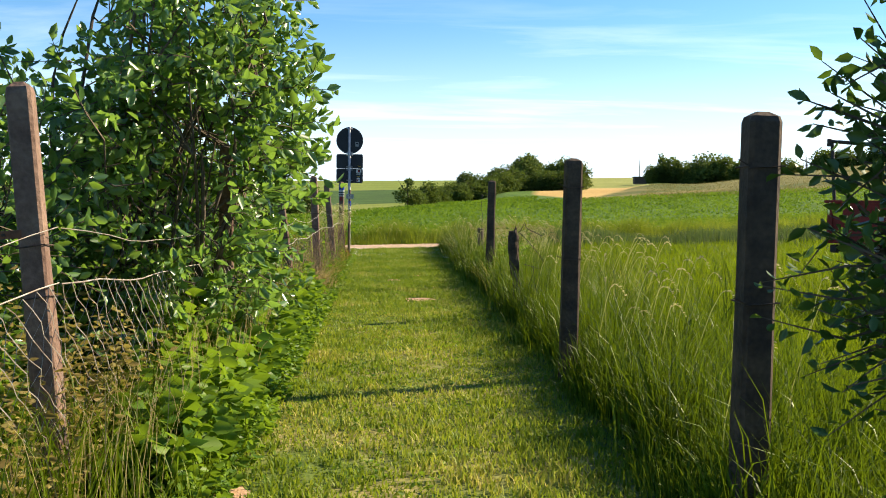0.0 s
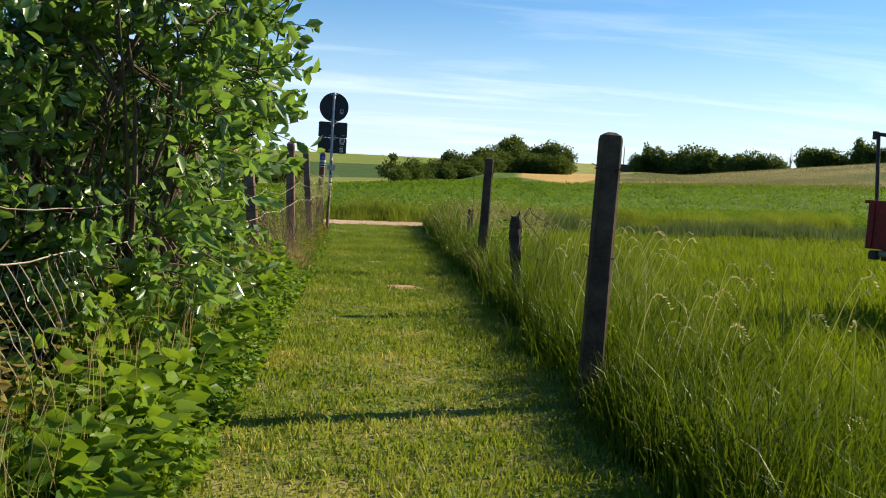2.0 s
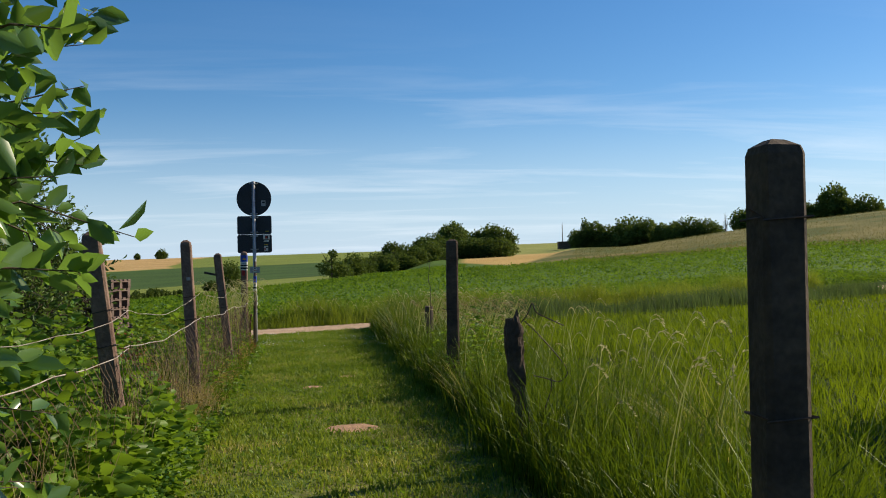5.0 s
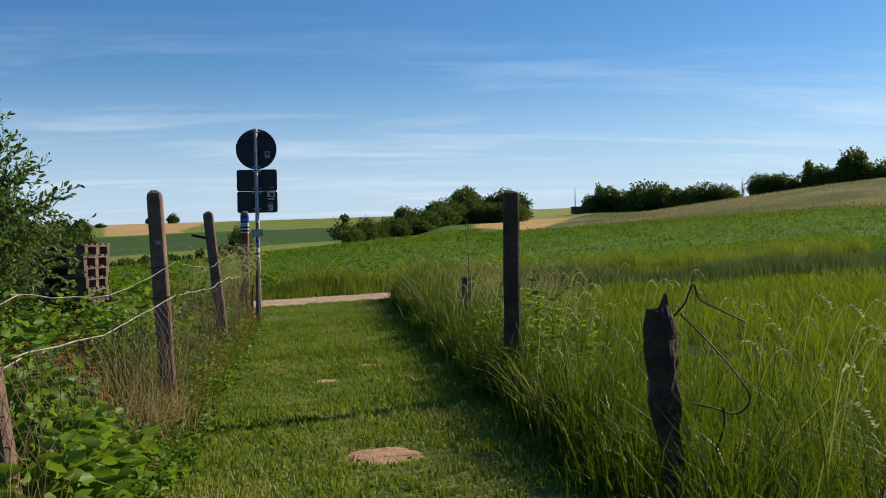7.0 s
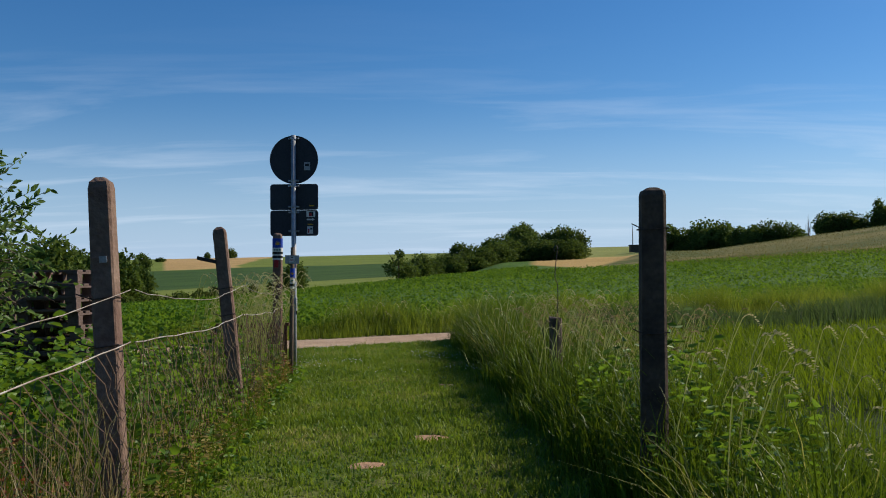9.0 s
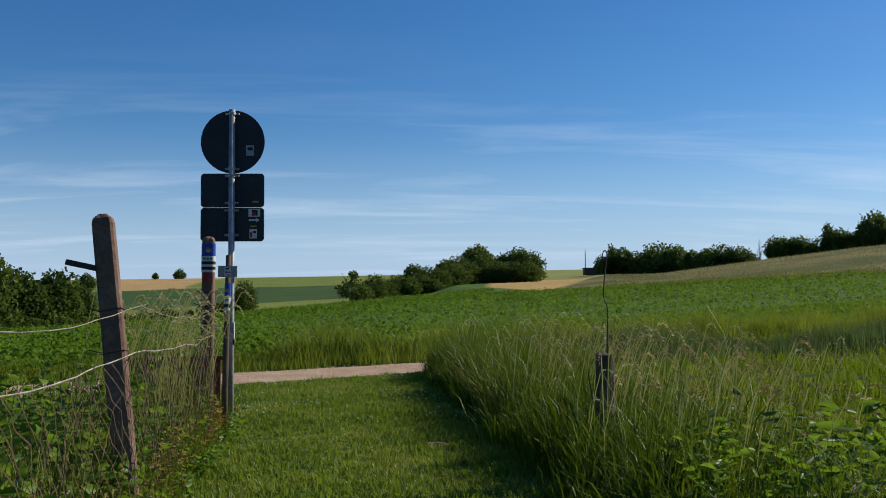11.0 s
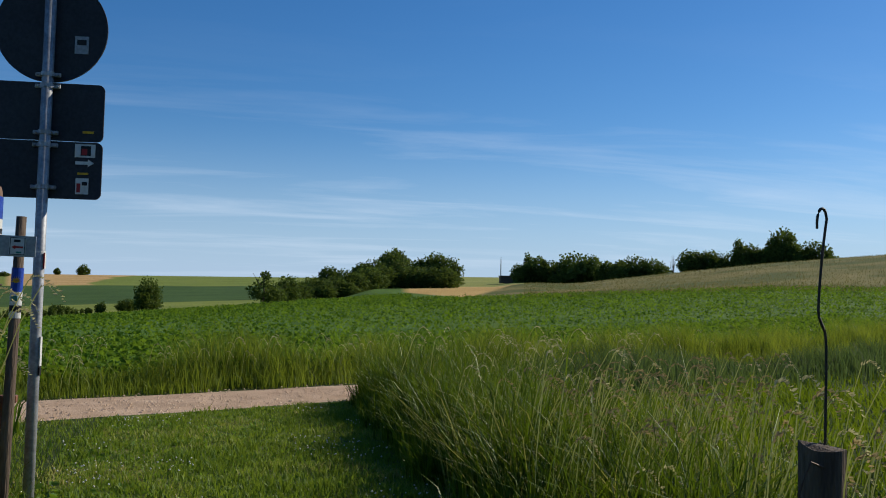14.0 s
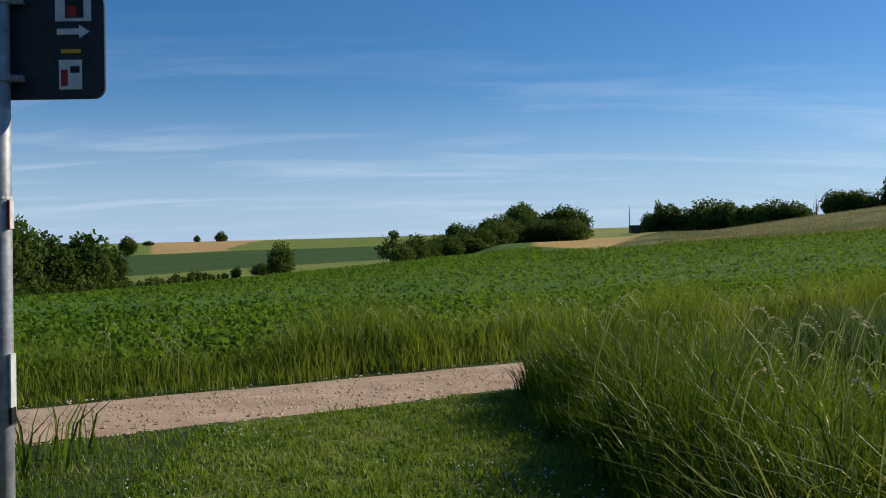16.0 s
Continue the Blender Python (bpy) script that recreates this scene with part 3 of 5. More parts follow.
# ---- left fence ----
LEFT_POSTS = [(-1.19, 4.7, 1.82, -4.4), (-1.27, 7.86, 1.75, 0.5), (-1.31, 11.05, 1.63, -7.0), (-1.53, 14.25, 1.68, -2.8), (-1.74, 17.55, 1.63, -5.5)]
for x, y, h, ly in LEFT_POSTS:
    p = square_post("fence_post", x, y, h, 0.108, M_RED_CONCRETE, "reddish brown weathered concrete fence post beside the path", "fence post", (0, ly), 0.05, 8, "left fence posts")
    wire_tie(p, min(h - 0.1, 1.12), 0.108, M_RUST_WIRE)
    wire_tie(p, min(h - 0.2, 0.90), 0.108, M_RUST_WIRE)
    if y < 5:
        part("bracket", block(0.16, 0.012, 0.035, (-0.11, -0.06, 1.18), 0.003), M_RUST, p, "small drilled rusty iron bracket")
        for dx in (-0.16, -0.10):
            part("bolt", tube([(dx, -0.066, 1.18), (dx, -0.075, 1.18)], 0.007, 8), M_BLACK_IRON, p)
    if 14 < y < 15:
        part("label_plate", block(0.035, 0.004, 0.03, (0.01, -0.058, 1.30), 0.002), M_GREY_PLATE, p, "small grey label")
    if y > 17:
        part("iron_arm", block(0.16, 0.03, 0.03, (-0.12, -0.03, 1.37), 0.004, ry=18), M_BLACK_IRON, p, "short black iron arm")


def fence_bay(x0, y0, x1, y1, top0, top1, sag):
    """Chain-link wire between two posts, slack, with a thicker line wire along its top."""
    ob = thing("wire_fence", pose(0, 0, 0), "slack rusty chain-link wire fence overgrown with weeds", "fence", "left fence bays")
    L = math.hypot(x1 - x0, y1 - y0)

    def at(s, z):
        u = s / L
        top = top0 + (top1 - top0) * u - sag * 4 * u * (1 - u) + 0.02 * noise.noise((s * 2 + y0, 0, 1))
        bulge = 0.06 * noise.noise((s * 1.1, z * 1.5, y0)) + 0.03 * math.sin(z * 3)
        return Vector((x0 + (x1 - x0) * u + bulge + 0.06, y0 + (y1 - y0) * u, 0.02 + z * (top - 0.02)))

    pitch, rows = 0.058, 15
    n = int(L / pitch)
    verts, faces = [], []
    r = 0.0017
    for i in range(n + 1):
        prev = None
        for j in range(rows + 1):
            s = (i + (0.5 if j % 2 else -0.5) * (1 if i % 2 else -1)) * pitch
            p = at(min(max(s, 0), L), j / rows) + 0.028 * noise.noise_vector((s * 4, j * 0.7, y0))
            k = len(verts)
            verts += [p + Vector((r, 0, r)), p + Vector((-r, r, 0)), p + Vector((0, -r, -r))]
            if prev is not None:
                for a, c in ((0, 1), (1, 2), (2, 0)):
                    faces.append((prev + a, prev + c, k + c, k + a))
            prev = k
    me = bpy.data.meshes.new("wire_mesh")
    me.from_pydata(verts, [], faces)
    me.materials.append(M_WIRE if y0 < 6 else M_OLD_WIRE)
    m = new("wire_mesh", me)
    m.parent = ob
    part("line_wire", tube([at(L * k / 16, 1.0) for k in range(17)], 0.0034, 5), M_WIRE, ob, "thick grey line wire along the top")
    hi = [at(L * k / 12, 1.0) + Vector((0, 0, 0.24 - 0.05 * math.sin(k / 12 * math.pi))) for k in range(13)]
    part("upper_wire", tube(hi, 0.0022, 4), M_WIRE, ob)


STATIONS = [(-1.30, 1.6, 0.95), (-1.24, 4.7, 0.96), (-1.27, 7.86, 0.92), (-1.36, 11.05, 0.88), (-1.53, 14.25, 0.92), (-1.74, 17.55, 0.90), (-2.05, 20.9, 0.85)]
for a, c in zip(STATIONS, STATIONS[1:]):
    fence_bay(a[0], a[1], c[0], c[1], a[2], c[2], 0.05 if a[1] < 12 else 0.03)


# ---- sign post and waymarks ----
def rounded_panel(w, h, thick, r, y, z):
    bm = bmesh.new()
    ring = []
    for cx, cz, a0 in ((w / 2 - r, h / 2 - r, 0), (-w / 2 + r, h / 2 - r, 90), (-w / 2 + r, -h / 2 + r, 180), (w / 2 - r, -h / 2 + r, 270)):
        for k in range(7):
            a = radians(a0 + k * 15)
            ring.append((cx + r * math.cos(a), cz + r * math.sin(a)))
    front = [bm.verts.new((px, y - thick / 2, z + pz)) for px, pz in ring]
    back = [bm.verts.new((px, y + thick / 2, z + pz)) for px, pz in ring]
    bm.faces.new(front)
    bm.faces.new(back[::-1])
    n = len(ring)
    for k in range(n):
        bm.faces.new((front[k], back[k], back[(k + 1) % n], front[(k + 1) % n]))
    return bm


def arrow(size, y, z, x, flip=1):
    bm = bmesh.new()
    s = size
    pts = [(-1, 0.18), (0.35, 0.18), (0.35, 0.42), (1, 0), (0.35, -0.42), (0.35, -0.18), (-1, -0.18)]
    a = [bm.verts.new((x + px * s * flip, y - 0.0012, z + pz * s)) for px, pz in pts]
    c = [bm.verts.new((x + px * s * flip, y + 0.0012, z + pz * s)) for px, pz in pts]
    bm.faces.new(a)
    bm.faces.new(c[::-1])
    for k in range(7):
        bm.faces.new((a[k], c[k], c[(k + 1) % 7], a[(k + 1) % 7]))
    return bm


def traffic_sign():
    ob = thing("traffic_sign", pose(-1.935, 21.37, 0), "back of round and two square signs on a galvanised pole", "road sign")
    smooth_faces(part("pole", tube([(0, 0, -0.4), (0, 0, 1.0), (0, 0, 2.97)], 0.030, 20), M_STEEL, ob, "galvanised steel tube"))
    yb = 0.046
    bm = bmesh.new()
    rings = []
    for rad, yy in ((0.290, yb - 0.004), (0.303, yb - 0.008), (0.303, yb + 0.006)):
        rings.append([bm.verts.new((math.cos(k / 64 * 2 * math.pi) * rad, yy, 2.668 + math.sin(k / 64 * 2 * math.pi) * rad)) for k in range(64)])
    for a, c in zip(rings, rings[1:]):
        for k in range(64):
            bm.faces.new((a[k], a[(k + 1) % 64], c[(k + 1) % 64], c[k]))
    bm.faces.new(rings[0][::-1])
    bm.faces.new(rings[-1])
    disc = part("round_panel", bm, M_SIGN_BACK, ob, "dark back of a round sign")
    upper = part("panel", rounded_panel(0.60, 0.325, 0.012, 0.035, yb, 2.20), M_SIGN_BACK, ob, "dark back of a square sign")
    lower = part("panel", rounded_panel(0.60, 0.322, 0.012, 0.035, yb, 1.873), M_SIGN_BACK, ob, "dark back of a square sign with stickers")
    yf = yb - 0.009

    def patch(x, z, w, h, m, parent, label="", lift=0.0):
        part("sticker", block(w, 0.002, h, (x, yf - lift, z)), m, parent, label)

    patch(0.165, 2.585, 0.075, 0.10, M_GREY_PLATE, disc, "grey printed sticker")
    patch(0.165, 2.60, 0.05, 0.03, M_BLACK, disc, "", 0.002)
    patch(0.22, 2.09, 0.06, 0.013, M_YELLOW, upper, "small yellow label")
    patch(0.208, 1.985, 0.11, 0.075, M_WHITE, lower, "white sticker with a red square")
    patch(0.212, 1.985, 0.055, 0.055, M_BLACK, lower, "", 0.002)
    patch(0.205, 1.978, 0.03, 0.035, M_RED, lower, "", 0.004)
    part("arrow_sticker", arrow(0.05, yf, 1.916, 0.208), M_WHITE, lower, "white arrow pointing sideways")
    patch(0.20, 1.856, 0.06, 0.012, M_YELLOW, lower)
    patch(0.198, 1.785, 0.07, 0.09, M_WHITE, lower, "white sticker with small print")
    patch(0.18, 1.775, 0.02, 0.05, M_RED, lower, "", 0.002)
    patch(0.212, 1.80, 0.028, 0.02, M_BLACK, lower, "", 0.002)
    for z in (2.40, 2.93, 2.335, 2.075, 2.005, 1.77):
        clamp = part("clamp", tube([(0, 0, z - 0.012), (0, 0, z + 0.012)], 0.036, 18), M_STEEL, ob, "steel pipe clamp")
        for sx in (-1, 1):
            part("lug", block(0.035, 0.018, 0.022, (sx * 0.05, 0.012, z), 0.004), M_STEEL, clamp)
            part("bolt", tube([(sx * 0.055, -0.006, z), (sx * 0.055, 0.045, z)], 0.006, 8), M_STEEL, clamp)
    part("pole_sticker", block(0.006, 0.03, 0.085, (0.0305, -0.004, 1.36)), M_WHITE, ob, "white sticker with a red edge")
    part("pole_sticker", block(0.007, 0.004, 0.085, (0.0315, -0.02, 1.36)), M_RED, ob)
    part("pole_sticker", block(0.006, 0.034, 0.17, (0.0305, -0.004, 0.86)), M_WHITE, ob, "white paper strip")
    part("pole_sticker", block(0.008, 0.030, 0.05, (0.0305, -0.006, 0.76)), M_BLACK, ob, "black square with a white arrow")
    part("tape", tube([(0, 0, 1.405), (0, 0, 1.415)], 0.0315, 14), M_WHITE, ob, "frayed white tape")


traffic_sign()


def star(cx, cz, y, r, material, parent):
    bm = bmesh.new()
    for k in range(9):
        a = radians(180 * k / 8)
        d = Vector((math.cos(a), 0, math.sin(a)))
        s = Vector((-math.sin(a), 0, math.cos(a)))
        c = Vector((cx, y, cz))
        bm.faces.new([bm.verts.new(c + d * r * 0.25 + s * 0.003), bm.verts.new(c + d * r * 0.25 - s * 0.003), bm.verts.new(c + d * r)])
    bmesh.ops.create_cube(bm, size=1, matrix=Matrix.Translation((cx, y, cz)) @ Matrix.Diagonal((r * 0.5, 0.002, r * 0.4, 1)))
    part("sun_symbol", bm, material, parent, "yellow rays")


def soft_ring(half, z, n=28, jag=0.0):
    """A square with strongly rounded corners, at height z."""
    out = []
    for k in range(n):
        a = k / n * 2 * math.pi
        c, q = math.cos(a), math.sin(a)
        d = half / (abs(c) ** 4 + abs(q) ** 4) ** 0.25 + jag * noise.noise((c * 3, q * 3, z * 9))
        out.append((c * d, q * d, z + (jag * noise.noise((c * 5, q * 5, 2)) if half < 0.05 else 0)))
    return out


def soft_column(levels, jag=0.0, cap=True):
    bm = bmesh.new()
    rings = [[bm.verts.new(v) for v in soft_ring(h, z, jag=jag)] for z, h in levels]
    n = len(rings[0])
    for a, c in zip(rings, rings[1:]):
        for k in range(n):
            bm.faces.new((a[k], a[(k + 1) % n], c[(k + 1) % n], c[k]))
    if cap:
        bm.faces.new(rings[-1])
    return bm


def waymark_post():
    ob = thing("waymark_post", pose(-2.06, 20.9, 0, 0, 0.4, 6), "weathered post with blue and white trail stickers", "fence post")
    h = 0.0565
    levels = [(-0.25, h)] + [(0.08 * k, h) for k in range(21)] + [(1.66, h), (1.69, h * 0.97), (1.71, h * 0.86), (1.722, h * 0.6), (1.726, h * 0.25)]
    smooth_faces(part("shaft", soft_column(levels, 0.007), M_RED_CONCRETE, ob, "weathered crumbling concrete shaft"))

    def wrap(z, hh, m, label="", grow=0.0035):
        smooth_faces(part("trail_sticker", soft_column([(z - hh / 2, h + grow), (z + hh / 2, h + grow)], 0.002, False), m, ob, label))

    wrap(1.605, 0.11, M_BLUE, "blue sticker with yellow rays")
    wrap(1.525, 0.048, M_WHITE, "white sticker with green fields")
    wrap(1.488, 0.026, M_BLACK)
    wrap(1.464, 0.02, M_WHITE)
    wrap(1.44, 0.026, M_BLACK)
    wrap(1.415, 0.022, M_WHITE)
    for dx in (-0.03, 0.0, 0.03):
        part("trail_sticker", block(0.02, 0.003, 0.02, (dx, -h - 0.006, 1.525)), M_TEAL, ob)
    part("trail_sticker", block(0.05, 0.003, 0.09, (-0.01, -h - 0.006, 1.36)), M_RED, ob, "faded red sticker")
    star(0.005, 1.59, -h - 0.0075, 0.046, M_YELLOW, ob)
    wire_tie(ob, 1.1, 0.115, M_RUST_WIRE)
    wire_tie(ob, 1.22, 0.118, M_RUST_WIRE)
    wire_tie(ob, 0.8, 0.115, M_RUST_WIRE)


waymark_post()


def waymark_pole():
    ob = thing("waymark_pole", pose(-1.87, 20.72, 0, 0, 1.2, 0), "thin brown pole with a small grey direction plate", "sign post")
    smooth_faces(part("pole", tube([(0, 0, -0.3), (0, 0, 0.58), (0, 0, 1.55)], [0.027, 0.026, 0.023], 14), M_OLD_WOOD, ob, "brown wooden pole"))
    plate = part("plate", rounded_panel(0.165, 0.10, 0.004, 0.004, -0.028, 1.405), M_GREY_PLATE, ob, "grey metal plate")
    part("sticker", rounded_panel(0.075, 0.088, 0.002, 0.01, -0.0315, 1.405), M_WHITE, plate, "white label with a dark frame")
    for dz in (-0.04, 0.04):
        part("frame_line", block(0.068, 0.0015, 0.003, (0, -0.0335, 1.405 + dz)), M_BLACK, plate)
    for dx in (-0.033, 0.033):
        part("frame_line", block(0.003, 0.0015, 0.08, (dx, -0.0335, 1.405)), M_BLACK, plate)
    part("arrow", arrow(0.026, -0.0335, 1.40, 0, -1), M_RED, plate, "red arrow")
    part("print", block(0.03, 0.0015, 0.012, (-0.002, -0.0335, 1.43)), M_BLACK, plate)
    part("print", block(0.025, 0.0015, 0.008, (0.008, -0.0335, 1.375)), M_TEAL, plate)

    def band(z, hh, m, label=""):
        part("trail_sticker", tube([(0, 0, z - hh / 2), (0, 0, z + hh / 2)], 0.0272, 16), m, ob, label)

    band(1.245, 0.115, M_BLUE, "blue sticker with yellow rays")
    band(1.155, 0.065, M_WHITE, "white sticker with a green field")
    band(1.105, 0.035, M_BLACK)
    band(1.075, 0.028, M_WHITE)
    part("trail_sticker", block(0.03, 0.004, 0.024, (0, -0.027, 1.155)), M_TEAL, ob)
    part("trail_sticker", arrow(0.017, -0.0285, 1.09, 0, -1), M_WHITE, ob, "white arrow")
    star(0.004, 1.235, -0.029, 0.028, M_YELLOW, ob)


waymark_pole()


def rusty_plate():
    ob = thing("rusty_sheet", pose(-2.46, 21.2, 0, 0, 0, 5), "rusty brown iron sheet leaning behind the fence", "metal sheet")
    part("sheet", block(0.92, 0.02, 0.64, (0, 0, 0.30), 0.004, rx=-4), M_RUST, ob)
    part("rim", block(0.97, 0.05, 0.04, (0, 0.0, 0.62), 0.006), M_RUST, ob)


rusty_plate()


# ---- trailer ----
def trailer():
    ob = thing("farm_trailer", pose(5.12, 12.18, 0, 0, 0, -57), "old faded red farm tipping trailer parked in the meadow", "trailer")
    L, W, z0, z1 = 3.4, 1.85, 0.86, 1.36
    side = part("side_board", block(L, 0.04, z1 - z0, (L / 2, 0, (z0 + z1) / 2), 0.006), M_TRAILER, ob, "faded red steel side board")
    part("rim", block(L + 0.06, 0.07, 0.035, (L / 2 - 0.01, 0, z1 + 0.012), 0.006), M_TRAILER, side)
    for k in range(4):
        part("rib", block(0.07, 0.025, z1 - z0 - 0.04, (0.05 + k * (L - 0.1) / 3, -0.03, (z0 + z1) / 2), 0.005), M_TRAILER, side)
    for dx, w in ((0.72, 0.07), (0.80, 0.06), (0.87, 0.06), (0.94, 0.06), (1.10, 0.16)):
        part("lettering", block(w - 0.014, 0.002, 0.045 if dx < 1 else 0.02, (dx, -0.0215, 1.17 if dx < 1 else 1.15)), M_GREY_PLATE, side, "worn white lettering")
    far = part("side_board", block(L, 0.04, z1 - z0, (L / 2, W, (z0 + z1) / 2 + 0.09), 0.006, ry=-1.2), M_TRAILER_IN, ob)
    part("rim", block(L + 0.06, 0.07, 0.035, (L / 2, W, z1 + 0.105), 0.006, ry=-1.2), M_TRAILER_IN, far)
    part("end_board", block(0.04, W - 0.05, z1 - z0, (0.0, W / 2, (z0 + z1) / 2), 0.006), M_TRAILER, ob)
    part("end_board", block(0.04, W - 0.05, z1 - z0, (L, W / 2, (z0 + z1) / 2), 0.006), M_TRAILER, ob)
    part("floor", block(L - 0.05, W - 0.05, 0.04, (L / 2, W / 2, z0 + 0.03)), M_TRAILER_IN, ob)
    for y in (0.35, W - 0.35):
        part("chassis_beam", block(L, 0.09, 0.13, (L / 2, y, z0 - 0.075), 0.008), M_TRAILER_IN, ob)
    part("cross_beam", tube([(0.05, 0.1, z0 - 0.05), (0.62, 0.1, z0 - 0.05)], 0.035, 10), M_GREY_PLATE, ob, "pale grey tube under the board")
    part("lamp", block(0.10, 0.10, 0.10, (0.06, 0.08, z0 - 0.07), 0.02), M_BLACK_IRON, ob, "dark tail lamp")
    leg = part("prop_leg", block(0.09, 0.09, 0.40, (0.62, 0.25, 0.64), 0.012, ry=-12), M_BLACK_IRON, ob, "iron prop leg")
    part("crank", tube([(0.60, 0.19, 0.74), (0.60, 0.10, 0.74), (0.60, 0.10, 0.66)], 0.012, 6), M_BLACK_IRON, leg)
    part("foot", tube([(0.67, 0.21, 0.40), (0.67, 0.29, 0.40)], 0.10, 18), M_RUBBER, leg, "small black jockey wheel")
    part("fork", block(0.05, 0.12, 0.12, (0.665, 0.25, 0.46), 0.008), M_BLACK_IRON, leg)
    axle = part("axle", tube([(L * 0.62, 0.1, 0.42), (L * 0.62, W - 0.1, 0.42)], 0.05, 10), M_BLACK_IRON, ob)
    for y in (0.14, W - 0.14):
        bm = bmesh.new()
        prof = [(0.20, -0.09), (0.36, -0.10), (0.41, -0.07), (0.42, 0), (0.41, 0.07), (0.36, 0.10), (0.20, 0.09)]
        rings = [[bm.verts.new((L * 0.62 + math.cos(k / 24 * 2 * math.pi) * rr, y + yy, 0.42 + math.sin(k / 24 * 2 * math.pi) * rr)) for k in range(24)] for rr, yy in prof]
        for a, c in zip(rings, rings[1:]):
            for k in range(24):
                bm.faces.new((a[k], a[(k + 1) % 24], c[(k + 1) % 24], c[k]))
        wheel = part("tyre", bm, M_RUBBER, ob, "black ribbed tyre")
        part("rim", tube([(L * 0.62, y - 0.06, 0.42), (L * 0.62, y + 0.06, 0.42)], 0.205, 20), M_TRAILER, wheel)
    for y in (0.35, W - 0.35):
        part("spring_block", block(0.5, 0.08, 0.34, (L * 0.62, y, 0.62), 0.01), M_BLACK_IRON, ob)
    # bent hoop over the board
    part("hoop_upright", tube([(0.06, 0.03, z1), (0.03, 0.03, 1.75), (0.0, 0.03, 2.13)], 0.021, 8), M_BLACK_IRON, ob)
    part("hoop_upright", tube([(1.24, 0.03, z1), (1.15, 0.03, 1.75), (1.06, 0.03, 2.11)], 0.021, 8), M_BLACK_IRON, ob)
    bar = [(-0.05, 0.03, 2.12), (0.28, 0.03, 2.08), (0.56, 0.03, 2.045), (0.76, 0.03, 2.045), (0.90, 0.03, 2.07), (1.09, 0.03, 2.12)]
    part("hoop_bar", tube(eased(bar), 0.021, 8), M_BLACK_IRON, ob, "sagging black iron bar")
    for px in (-0.03, 1.21):
        part("hoop_end", block(0.05, 0.05, 0.09, (px, 0.03, 2.10), 0.006), M_BLACK_IRON, ob)
    for px in (0.5, 1.5):
        part("hook", tube([(px, W, z1), (px - 0.01, W, z1 + 0.10), (px + 0.02, W, z1 + 0.17)], 0.018, 6), M_BLACK_IRON, ob)


trailer()


# ---- pallets ----
def pallet():
    ob = thing("pallet", pose(0, 0, 0), "weathered grey wooden pallet in a leaning stack", "pallet", "stacked pallets")
    for y in (-0.34, 0, 0.34):
        part("base_board", block(1.2, 0.10, 0.022, (0, y, 0.011), 0.003), M_PALLET, ob)
        for x in (-0.54, 0, 0.54):
            part("block", block(0.12, 0.10, 0.078, (x, y, 0.061), 0.004), M_PALLET, ob)
    for x in (-0.54, 0, 0.54):
        part("cross_board", block(0.12, 0.80, 0.022, (x, 0, 0.111), 0.003), M_PALLET, ob)
    for y in (-0.34, -0.17, 0, 0.17, 0.34):
        part("top_board", block(1.2, 0.11, 0.022, (0, y, 0.133), 0.003), M_PALLET, ob)
    return ob


first = pallet()
stack_at = pose(-4.40, 19.9, 0.0, 0, 0, -6)
first.matrix_world = stack_at
for k in range(1, 9):
    copy_thing(first, stack_at @ pose(random.uniform(-0.05, 0.05), random.uniform(-0.05, 0.05), k * 0.1445, 0, 0, random.uniform(-5, 5)))

bar = thing("red_pipe", pose(0, 0, 0), "rusty red iron pipe lying behind the fence", "pipe")
smooth_faces(part("tube", tube([(-1.75, 12.2, 0.42), (-3.2, 12.3, 0.47), (-4.6, 12.5, 0.5)], 0.022, 10), M_RED, bar))
part("support", tube([(-3.0, 12.3, -0.05), (-3.0, 12.3, 0.46)], 0.02, 8), M_RUST, bar)
part("support", tube([(-1.9, 12.2, -0.05), (-1.9, 12.2, 0.42)], 0.02, 8), M_RUST, bar)


